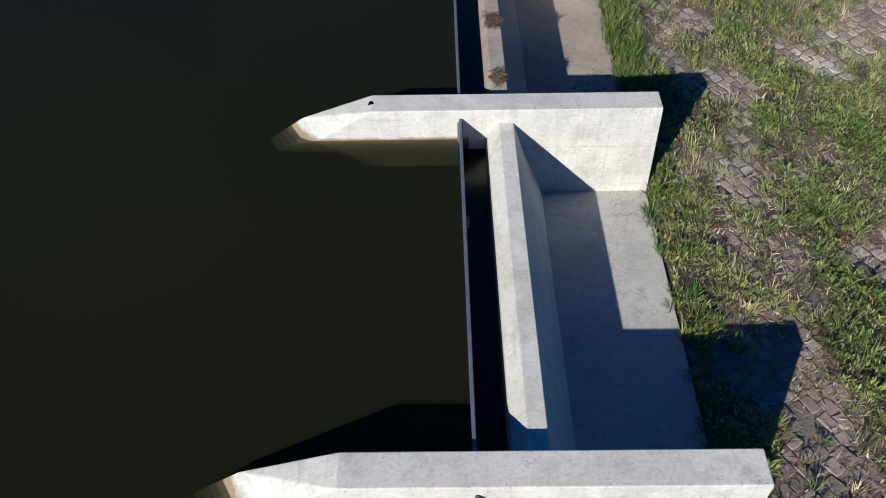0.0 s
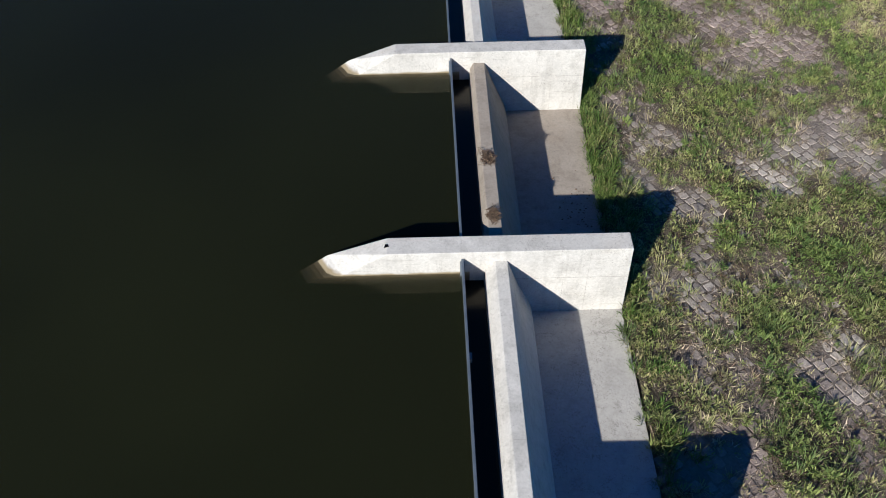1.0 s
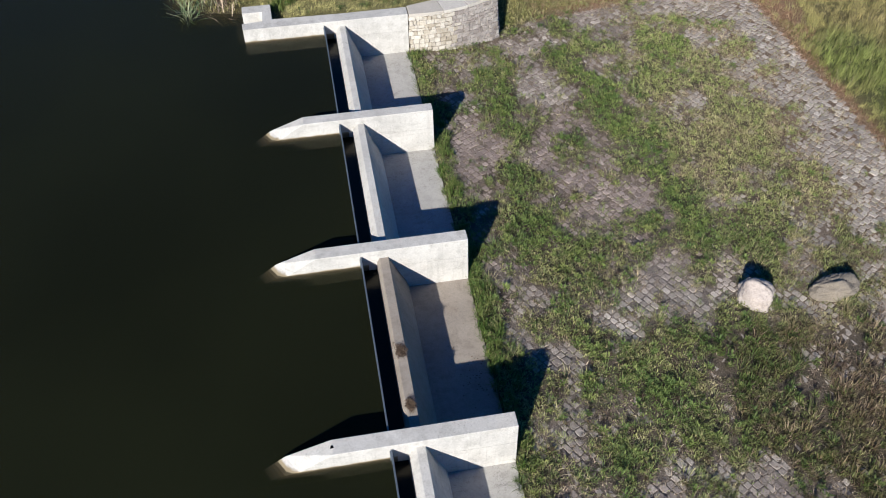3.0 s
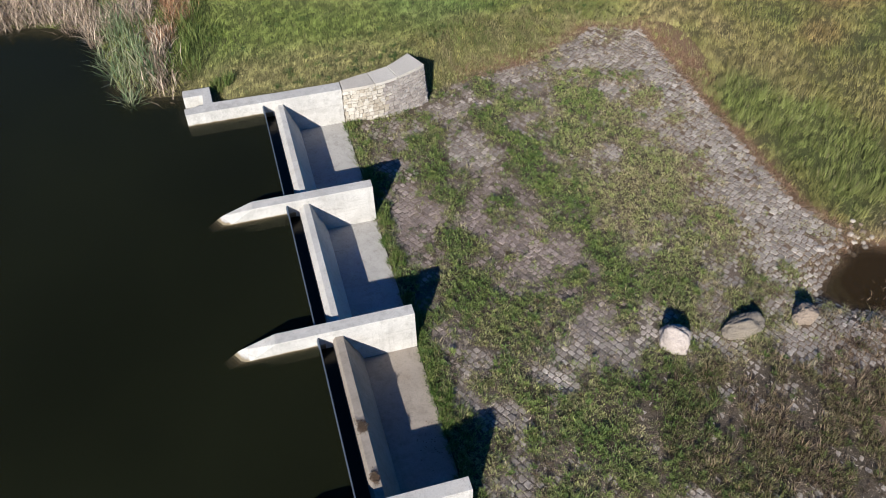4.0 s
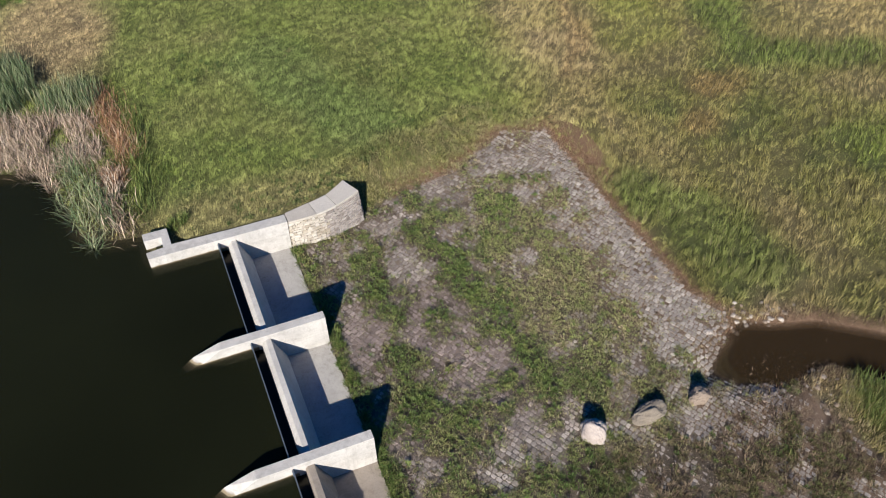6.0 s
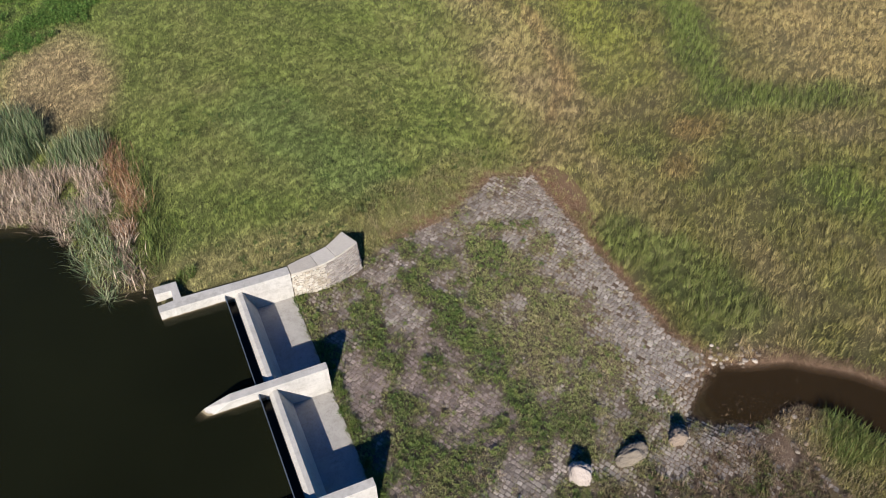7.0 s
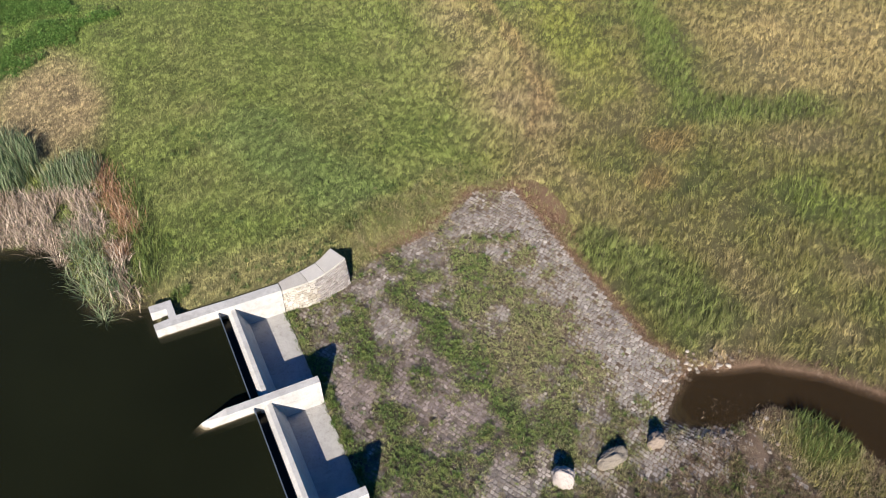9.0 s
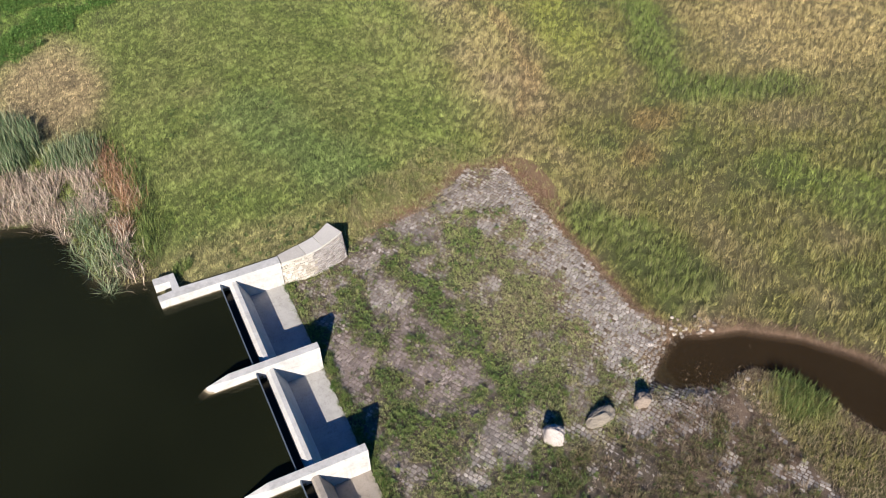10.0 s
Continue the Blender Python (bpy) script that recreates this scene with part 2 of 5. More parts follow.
def tinted(name, rough=0.9, leaf=0.0, spread=0.35, relief=0.0):
    """A surface whose own colour comes with the mesh; islands vary."""
    m, nt, b = material(name)
    at = nt.nodes.new("ShaderNodeAttribute")
    at.attribute_name = "tint"
    geo = nt.nodes.new("ShaderNodeNewGeometry")
    if leaf:
        vary = geo.outputs["Random Per Island"]
        k = maths(nt, "ADD", 1 - spread / 2, maths(nt, "MULTIPLY", vary, spread))
    else:
        a = noise_of(nt, geo.outputs["Position"], 1.7, 5, 0.7)
        c = noise_of(nt, geo.outputs["Position"], 14, 5, 0.75)
        k = maths(nt, "ADD", 0.25, maths(nt, "ADD", maths(nt, "MULTIPLY", a, 0.65), maths(nt, "MULTIPLY", c, 0.85)))
    grey = nt.nodes.new("ShaderNodeCombineColor")
    for s in grey.inputs:
        nt.links.new(k, s)
    col = mix(nt, 1.0, at.outputs["Color"], grey.outputs[0], "MULTIPLY")
    nt.links.new(col, b.inputs["Base Color"])
    b.inputs["Roughness"].default_value = rough
    if relief:
        bump(nt, b, noise_of(nt, geo.outputs["Position"], 16, 6, 0.75), 0.9, relief)
    if leaf:
        b.inputs["Specular IOR Level"].default_value = 0.25
        tr = nt.nodes.new("ShaderNodeBsdfTranslucent")
        nt.links.new(col, tr.inputs["Color"])
        ms = node(nt, "ShaderNodeMixShader", Fac=leaf)
        nt.links.new(b.outputs[0], ms.inputs[1])
        nt.links.new(tr.outputs[0], ms.inputs[2])
        nt.links.new(ms.outputs[0], nt.nodes["Material Output"].inputs["Surface"])
    return m


SOIL = tinted("earth_and_turf", 0.95, relief=0.05)
LEAF = tinted("leaf", 0.65, leaf=0.3, spread=0.5)
SWARD = tinted("meadow_sward", 0.75, leaf=0.25, spread=0.22)
STRAW = tinted("straw", 0.8, leaf=0.15, spread=0.6)


def stone(name, stops, scale, rough=0.88, island=False, speck=0.5, weather=0.3, own=0.65, film=False):
    m, nt, b = material(name)
    info = nt.nodes.new("ShaderNodeObjectInfo")
    geo = nt.nodes.new("ShaderNodeNewGeometry")
    pick = geo.outputs["Random Per Island"] if island else info.outputs["Random"]
    shift = nt.nodes.new("ShaderNodeVectorMath")
    shift.operation = "ADD"
    nt.links.new(geo.outputs["Position"], shift.inputs[0])
    big = noise_of(nt, shift.outputs[0], scale, 6, 0.65)
    fac = maths(nt, "ADD", maths(nt, "MULTIPLY", pick, own), maths(nt, "MULTIPLY", big, 1.1 - own))
    col = ramp(nt, fac, stops)
    grain = noise_of(nt, shift.outputs[0], scale * 9, 4, 0.75)
    col = mix(nt, speck, col, ramp(nt, grain, [(0.32, (0.35, 0.34, 0.33)), (0.66, (1.15, 1.13, 1.1))]), "MULTIPLY")
    patch = noise_of(nt, shift.outputs[0], 0.42, 4, 0.6)
    col = mix(nt, weather, col, ramp(nt, patch, [(0.36, (0.55, 0.51, 0.50)), (0.62, (1.08, 1.06, 1.03))]), "MULTIPLY")
    if film:
        # a dry violet-brown skin of moss over the upper and the lowest stretch of the basin's inner half
        at = nt.nodes.new("ShaderNodeSeparateXYZ")
        nt.links.new(geo.outputs["Position"], at.inputs[0])
        stray = maths(nt, "MULTIPLY", maths(nt, "SUBTRACT", patch, 0.5), 5.0)
        px, py = maths(nt, "ADD", at.outputs["X"], stray), maths(nt, "ADD", at.outputs["Y"], stray)
        upper = ramp(nt, maths(nt, "DIVIDE", py, 20.0), [(0.52, (0, 0, 0)), (0.62, (1, 1, 1)), (0.97, (1, 1, 1)), (1.0, (0.3, 0.3, 0.3))])
        lowest = ramp(nt, maths(nt, "DIVIDE", py, 20.0), [(0.16, (1, 1, 1)), (0.25, (0, 0, 0))])
        inner = ramp(nt, maths(nt, "DIVIDE", px, 20.0), [(0.38, (1, 1, 1)), (0.50, (0, 0, 0))])
        col = mix(nt, maths(nt, "MULTIPLY", inner, upper), col, mix(nt, 1.0, col, (0.87, 0.79, 0.80), "MULTIPLY"))
        col = mix(nt, maths(nt, "MULTIPLY", inner, lowest), col, mix(nt, 1.0, col, (0.68, 0.62, 0.63), "MULTIPLY"))
    nt.links.new(col, b.inputs["Base Color"])
    b.inputs["Roughness"].default_value = rough
    bump(nt, b, grain, 0.8, 0.02)
    return m


SETT_STOPS = [(0.1, (0.225, 0.20, 0.178)), (0.42, (0.335, 0.302, 0.270)), (0.75, (0.46, 0.42, 0.380)), (1.0, (0.68, 0.63, 0.565))]
SETT = stone("sett_stone", SETT_STOPS, 2.0, island=True, weather=0.6, own=0.64, film=True)
SETT_SINGLE = stone("single_sett_stone", SETT_STOPS, 2.0, weather=0.7, own=0.5, film=True)
ASHLAR = stone("cream_limestone", [(0.1, (0.40, 0.345, 0.265)), (0.45, (0.56, 0.515, 0.44)), (1.0, (0.73, 0.70, 0.645))], 3.0)
MORTAR = stone("lime_mortar", [(0.1, (0.15, 0.13, 0.11)), (1.0, (0.27, 0.24, 0.21))], 4.0)
# darker grey-violet copy of the ashlar, its colour standing for shade
ASHLAR_SHADED = stone("shaded_ashlar", [(0.1, (0.27, 0.235, 0.215)), (0.45, (0.38, 0.345, 0.325)), (1.0, (0.52, 0.485, 0.455))], 3.0)
CAPSTONE = stone("cap_stone", [(0.2, (0.46, 0.42, 0.37)), (0.6, (0.60, 0.565, 0.51)), (1.0, (0.70, 0.67, 0.62))], 2.5)
GRANITE = stone("pink_granite", [(0.15, (0.30, 0.245, 0.215)), (0.5, (0.45, 0.395, 0.365)), (1.0, (0.57, 0.52, 0.49))], 3.2)
GRANITE_BROWN = stone("brown_granite", [(0.15, (0.15, 0.115, 0.085)), (0.55, (0.24, 0.19, 0.145)), (1.0, (0.33, 0.27, 0.22))], 1.8)
GRANITE_GREY = stone("grey_brown_granite", [(0.15, (0.22, 0.19, 0.15)), (0.55, (0.30, 0.265, 0.225)), (1.0, (0.42, 0.385, 0.34))], 3.2)
TWIG = stone("dead_twigs", [(0.1, (0.06, 0.038, 0.025)), (1.0, (0.17, 0.115, 0.075))], 6.0, island=True)


# ---- mesh helpers ----
def mesh_object(name, verts, faces, mat, parent=None, tint=None):
    me = bpy.data.meshes.new(name)
    me.from_pydata([tuple(v) for v in verts], [], faces)
    me.materials.append(mat)
    ob = new(name, me)
    if parent:
        ob.parent = parent
    return ob


def part(name, bm, mat, parent, label=""):
    me = bpy.data.meshes.new(name)
    bm.normal_update()
    bm.to_mesh(me)
    bm.free()
    me.materials.append(mat)
    ob = new(name, me)
    if parent:
        ob.parent = parent
    return tagged(ob, label)


def add_tint(me, colours):
    at = me.color_attributes.new("tint", "FLOAT_COLOR", "POINT")
    rgba = np.ones((len(me.vertices), 4), np.float32)
    rgba[:, :3] = colours
    at.data.foreach_set("color", rgba.ravel())


def raw_mesh(name, verts, polys, mat, colours=None, smooth_faces=False):
    """A mesh from arrays: verts n x 3, polys m x k."""
    me = bpy.data.meshes.new(name)
    verts, polys = np.asarray(verts, np.float32), np.asarray(polys, np.int32)
    me.vertices.add(len(verts))
    me.vertices.foreach_set("co", verts.ravel())
    me.loops.add(polys.size)
    me.loops.foreach_set("vertex_index", polys.ravel())
    me.polygons.add(len(polys))
    me.polygons.foreach_set("loop_start", np.arange(0, polys.size, polys.shape[1], dtype=np.int32))
    me.update(calc_edges=True)
    if smooth_faces:
        me.polygons.foreach_set("use_smooth", np.ones(len(polys), bool))
    me.materials.append(mat)
    if colours is not None:
        add_tint(me, colours)
    return new(name, me)


def extrude_outline(outline, z0, z1, bevel=0.012):
    """An upright prism over a plan outline, with softened edges."""
    bm = bmesh.new()
    low = [bm.verts.new((x, y, z0)) for x, y in outline]
    high = [bm.verts.new((x, y, z1)) for x, y in outline]
    n = len(outline)
    bm.faces.new(high)
    bm.faces.new(low[::-1])
    for k in range(n):
        bm.faces.new((low[k], low[(k + 1) % n], high[(k + 1) % n], high[k]))
    bmesh.ops.recalc_face_normals(bm, faces=bm.faces)
    if bevel:
        bmesh.ops.bevel(bm, geom=[e for e in bm.edges if e.verts[0].co.z > z1 - 0.001 or e.verts[1].co.z > z1 - 0.001], offset=bevel, segments=2, affect="EDGES", profile=0.5)
    return bm


def extrude_section(section, y0, y1, bevel=0.0):
    """A bar along y with the given outline in x and z."""
    bm = bmesh.new()
    a = [bm.verts.new((x, y0, z)) for x, z in section]
    b = [bm.verts.new((x, y1, z)) for x, z in section]
    n = len(section)
    bm.faces.new(a)
    bm.faces.new(b[::-1])
    for k in range(n):
        bm.faces.new((a[k], b[k], b[(k + 1) % n], a[(k + 1) % n]))
    bmesh.ops.recalc_face_normals(bm, faces=bm.faces)
    if bevel:
        bmesh.ops.bevel(bm, geom=list(bm.edges), offset=bevel, segments=2, affect="EDGES", profile=0.5)
    return bm


def box(x0, x1, y0, y1, z0, z1, bevel=0.0):
    return extrude_section([(x0, z0), (x1, z0), (x1, z1), (x0, z1)], y0, y1, bevel)


def blades(name, place, height, width, lean, lean_to, face, colours, mat, bent=False):
    """Grass or reed blades: one triangle each, or a bent strip of five corners."""
    n = len(place)
    side = np.stack([np.cos(face), np.sin(face), np.zeros(n)], 1) * (width / 2)[:, None]
    off = np.stack([np.cos(lean_to) * lean, np.sin(lean_to) * lean, np.sqrt(np.clip(1 - lean ** 2, 0.05, 1))], 1) * height[:, None]
    if not bent:
        v = np.stack([place - side, place + side, place + off], 1).reshape(-1, 3)
        f = np.arange(3 * n).reshape(-1, 3)
        return raw_mesh(name, v, f, mat, np.repeat(colours, 3, 0))
    middle = place + off * np.array([0.38, 0.38, 0.62])
    v = np.stack([place - side * 0.8, place + side * 0.8, middle + side, middle - side, place + off], 1).reshape(-1, 3)
    k = 5 * np.arange(n)[:, None]
    f = np.concatenate([k + np.array([[0, 1, 2]]), k + np.array([[0, 2, 3]]), k + np.array([[3, 2, 4]])])
    return raw_mesh(name, v, f, mat, np.repeat(colours, 5, 0))


def leaves(name, place, length, width, rise, turn, colours, mat):
    """Small pointed leaves: two triangles each, folded along the rib."""
    n = len(place)
    out = np.stack([np.cos(turn) * np.cos(rise), np.sin(turn) * np.cos(rise), np.sin(rise)], 1) * length[:, None]
    side = np.stack([-np.sin(turn), np.cos(turn), np.zeros(n)], 1) * (width / 2)[:, None]
    lift = np.array([0, 0, 1.0]) * (width * 0.25)[:, None]
    v = np.stack([place, place + out * 0.5 + side + lift, place + out, place + out * 0.5 - side + lift], 1).reshape(-1, 3)
    k = 4 * np.arange(n)[:, None]
    f = np.concatenate([k + np.array([[0, 1, 2]]), k + np.array([[0, 2, 3]])])
    return raw_mesh(name, v, f, mat, np.repeat(colours, 4, 0))


def blend(colours, k):
    """Colour along a row of colours, k from 0 to 1."""
    c = np.array(colours, float)
    k = np.clip(k, 0, 0.9999) * (len(c) - 1)
    i = k.astype(int)
    f = (k - i)[:, None]
    return c[i] * (1 - f) + c[i + 1] * f


def dusty(colours, k=0.22):
    """The same colours under a film of dust."""
    c = np.array(colours, float)
    grey = c.mean(1, keepdims=True) * np.array((1.22, 1.10, 0.80))
    return [tuple(v) for v in c * (1 - k) + grey * k]


# ---- ground cover of the paved basin ----
BARE = [(1.5, 17.8, 1.2), (0.9, 15.6, 0.9), (1.6, 16.6, 0.8), (4.4, 20.5, 1.1), (3.6, 16.8, 0.7), (4.3, 15.6, 0.8), (5.5, 14.9, 0.9), (6.6, 14.1, 0.8), (6.3, 11.0, 0.8), (1.8, 11.3, 0.7), (1.8, 10.2, 0.6),
        (4.1, 9.3, 0.6), (1.9, 8.4, 0.6), (1.8, 5.9, 0.6), (1.4, 4.3, 0.7), (2.2, 3.2, 0.4), (1.6, 1.1, 0.9), (4.0, 4.2, 0.9), (6.0, 4.0, 1.0), (6.6, 10.0, 0.6),
        (16.0, 23.3, 1.6), (14.6, 15.6, 1.3), (14.4, 12.6, 1.5), (14.6, 26.0, 1.9), (12.4, 27.0, 1.3), (10.6, 19.5, 0.6), (8.2, 25.0, 1.0), (15.4, 19.0, 1.5), (4.8, 22.8, 0.8)]
BARE += [(10.8, 26.2, 1.0), (15.1, 9.0, 1.3), (14.5, 5.2, 0.7), (12.0, 9.0, 0.9), (11.6, 6.3, 0.4), (7.4, 16.2, 0.5), (9.8, 9.3, 0.4), (8.1, 11.4, 0.4), (1.4, 20.2, 0.6), (12.2, 23.4, 0.8), (13.6, 9.3, 0.8), (16.3, 9.4, 0.9), (15.0, 8.0, 0.6), (16.6, 6.4, 0.5)]
GREEN = [(3.8, 12.1, 0.7), (5.8, 13.2, 0.6), (7.6, 12.8, 0.8), (2.7, 10.1, 0.4), (2.9, 8.7, 0.5), (2.6, 5.3, 0.6), (2.8, 3.6, 0.5), (4.5, 6.6, 1.0), (2.3, 2.4, 0.4), (2.3, 7.5, 0.4), (3.9, 7.6, 0.6),
         (9.0, 14.2, 1.3), (8.2, 17.6, 1.0), (10.4, 17.0, 1.4), (11.8, 18.6, 1.0), (8.0, 9.2, 0.7), (6.4, 8.4, 0.7), (8.2, 6.4, 1.5), (9.2, 11.8, 0.9), (11.5, 5.0, 1.4), (12.0, 14.6, 0.8), (2.4, 13.3, 0.9),
         (0.3, 21.7, 0.5), (5.3, 17.3, 0.4), (3.2, 11.2, 0.5), (0.8, 12.4, 0.5)]
# leafy bands that follow the wider joints: a line and a width each
BANDS = [([(2.9, 21.7), (2.9, 19.7), (3.0, 17.6), (2.6, 15.5), (2.0, 13.2)], 0.42), ([(5.6, 22.8), (6.4, 21.2), (6.9, 19.6), (7.3, 17.1), (7.6, 14.8), (7.6, 12.7)], 0.55),
         ([(11.2, 24.6), (10.0, 22.2), (8.8, 20.3)], 0.75)]


def band_gap(line, x, y):
    best = np.full(np.shape(x), 1e9)
    for (ax, ay), (bx, by) in zip(line, line[1:]):
        dx, dy = bx - ax, by - ay
        k = np.clip(((x - ax) * dx + (y - ay) * dy) / (dx * dx + dy * dy), 0, 1)
        best = np.minimum(best, np.hypot(x - ax - k * dx, y - ay - k * dy))
    return best


def weediness(x, y):
    """From 0 on bare setts to 1 on thick weeds."""
    x, y = np.asarray(x, float), np.asarray(y, float)
    wx, wy = x + 1.3 * (fbm(x, y, 1.1, 61) - 0.5), y + 1.3 * (fbm(x, y, 1.1, 67) - 0.5)
    k = 0.60 + 1.7 * (fbm(x, y, 0.7, 21, 4) - 0.5) + 0.22 * smooth(10.5, 8.5, y) * smooth(4.5, 6.5, x) * smooth(3.5, 5.5, y) + 0.17 * smooth(2.6, 3.6, x) * smooth(7.5, 6.0, x) * smooth(4.5, 5.2, y) * smooth(9.3, 8.6, y) + 0.06 * smooth(8.0, 9.5, x) * smooth(13.8, 12.5, x) * smooth(11, 12.5, y) * smooth(23, 21, y)
    for bx, by, r in BARE:
        k = k - 0.42 * smooth(1.5 * r, 0.4 * r, np.hypot(wx - bx, wy - by))
    for gx, gy, r in GREEN:
        k = k + 0.34 * smooth(1.5 * r, 0.4 * r, np.hypot(wx - gx, wy - gy))
    k = np.clip(k, -0.1, 0.9)
    for line, r in BANDS:
        k = k + 0.55 * smooth(1.6 * r, 0.5 * r, band_gap(line, wx, wy)) * (0.3 + 1.1 * fbm(x, y, 0.9, 68))
    # the strip along the outer edge of the basin stays clear
    k = k - 0.45 * smooth(13.6, 15.0, x + 0.6 * (fbm(x, y, 1.7, 33) - 0.5)) * smooth(11, 13, y)
    k = k + 0.75 * smooth(0.75, 0.2, x) * smooth(0.25, 0.5, fbm(x, y, 2.2, 44))
    return np.clip(k, 0, 1)


def lushness(x, y):
    """1 along the leafy bands, 0 elsewhere."""
    wx, wy = x + 0.8 * (fbm(x, y, 1.1, 61) - 0.5), y + 0.8 * (fbm(x, y, 1.1, 67) - 0.5)
    k = 0.0
    for line, r in BANDS:
        k = np.maximum(k, smooth(1.5 * r, 0.4 * r, band_gap(line, wx, wy)) * smooth(0.25, 0.6, fbm(x, y, 0.8, 69)))
    for gx, gy, r in GREEN:
        k = np.maximum(k, 0.8 * smooth(1.2 * r, 0.4 * r, np.hypot(wx - gx, wy - gy)) * (gx < 8))
    return k


def southness(x, y):
    """1 over the lower, darker end of the basin."""
    return smooth(10.0, 7.5, y + 0.8 * (fbm(x, y, 1.5, 124) - 0.5)) * smooth(4.5, 7.0, x)


def pockets(x, y):
    """Openings in the dead weeds where single setts show."""
    return (southness(x, y) > 0.5) & (fbm(x, y, 0.55, 126, 2) > 0.54 + 0.10 * smooth(12, 8, x))


def meadow_colour(x, y):
    """Turf colour: fresh green on the embankment, straw and olive in the meadow."""
    x, y = np.asarray(x, float), np.asarray(y, float)
    big, mid = fbm(x, y, 9, 71), fbm(x, y, 2.4, 75)
    fresh = blend([(0.080, 0.112, 0.030), (0.096, 0.127, 0.037), (0.115, 0.139, 0.048), (0.150, 0.150, 0.070)], 0.35 * big + 0.8 * mid - 0.10)
    dry = blend([(0.074, 0.092, 0.031), (0.112, 0.115, 0.044), (0.142, 0.130, 0.066), (0.175, 0.149, 0.096)], 1.1 * big + 0.7 * mid - 0.46)
    right = smooth(12.0, 20.0, x - 0.18 * (y - 30) + 4 * (fbm(x, y, 5, 79) - 0.5))
    c = fresh * (1 - right)[:, None] + dry * right[:, None]
    ragged = 2.5 * (fbm(x, y, 2.0, 87) - 0.5)
    far_dry = smooth(11, 4, np.hypot((x - 45) / 1.3, y - 33)) * 0.6                       # pale stand of dead grass
    lush = smooth(2.9, 0.6, band_gap([(36.5, 47.0), (34.4, 38.8), (31.8, 34.6), (31.6, 30.0), (34.5, 28.4), (38.0, 27.4)], x, y) + ragged) * 0.85
    lime = smooth(3.4, 0.8, band_gap([(29.5, 48.0), (27.5, 41.0), (26.2, 35.0)], x, y) + ragged) * 0.6
    lush2 = smooth(2.9, 0.7, band_gap([(17.9, 21.5), (19.8, 18.6), (20.0, 15.6)], x, y) + ragged) * 0.7
    lush3 = smooth(3.2, 0.8, band_gap([(32.0, 20.0), (34.5, 15.0)], x, y) + ragged) * 0.6
    shady = smooth(3.8, 1.0, band_gap([(2.6, 37.0), (4.2, 33.0), (6.0, 29.6)], x, y) + ragged) * 0.5     # bluish fresh grass
    ruddy = smooth(2.6, 0.5, np.minimum(np.hypot(x - 27.5, (y - 28.4) / 0.8), np.hypot(x - 24.2, (y - 25.6) / 0.7)) + ragged) * 0.5
    bare_path = smooth(1.6, 0.4, band_gap([(21.6, 56.0), (22.0, 45.0), (21.6, 39.0), (19.0, 34.0)], x, y) + 0.5 * ragged) * 0.2
    rusty = smooth(0.9, 0.2, band_gap([(24.4, 50.0), (24.0, 45.0), (22.7, 36.6), (19.2, 32.6)], x, y) + 0.5 * ragged) * 0.45
    brown_left = smooth(1.35, 0.6, np.hypot((x + 8.9) / 3.6, (y - 45.5) / 6.0) + 0.5 * (fbm(x, y, 2.0, 83) - 0.5)) * 0.8
    herb = smooth(7, 3.5, np.hypot(x + 9.5, (y - 58.5) / 1.1)) * 0.35
    wall_side = smooth(3.8, 1.0, y - 24.6 + 1.5 * (fbm(x, y, 1.2, 85) - 0.5)) * smooth(5, 2, x) * 0.55
    rim_dry = smooth(1.8, 0.4, band_gap([(4.6, 26.3), (8.2, 28.0), (12.0, 29.6)], x, y) + 0.6 * ragged) * 0.5
    for k, colour in ((far_dry, (0.225, 0.19, 0.105)), (lush, (0.068, 0.098, 0.028)), (lime, (0.120, 0.145, 0.034)), (lush2, (0.07, 0.102, 0.030)), (lush3, (0.08, 0.125, 0.026)),
                      (shady, (0.082, 0.128, 0.044)), (ruddy, (0.18, 0.125, 0.066)), (bare_path, (0.185, 0.165, 0.09)), (rusty, (0.175, 0.13, 0.072)), (brown_left, (0.235, 0.195, 0.125)),
                      (herb, (0.06, 0.125, 0.02)), (wall_side, (0.205, 0.185, 0.10)), (rim_dry, (0.205, 0.18, 0.09))):
        c = c * (1 - k)[:, None] + np.array(colour) * k[:, None]
    return c * np.array((2.48, 2.28, 2.10))


# ---- ground: one sheet to the horizon ----
def steps(fine0, fine1, step, far):
    core = np.arange(fine0, fine1 + 1e-6, step)
    ring = np.array([2, 5, 10, 20, 40, 90, 200, 500, 1200])
    ring = ring[ring <= far]
    return np.concatenate([fine0 - ring[::-1], core, fine1 + ring])


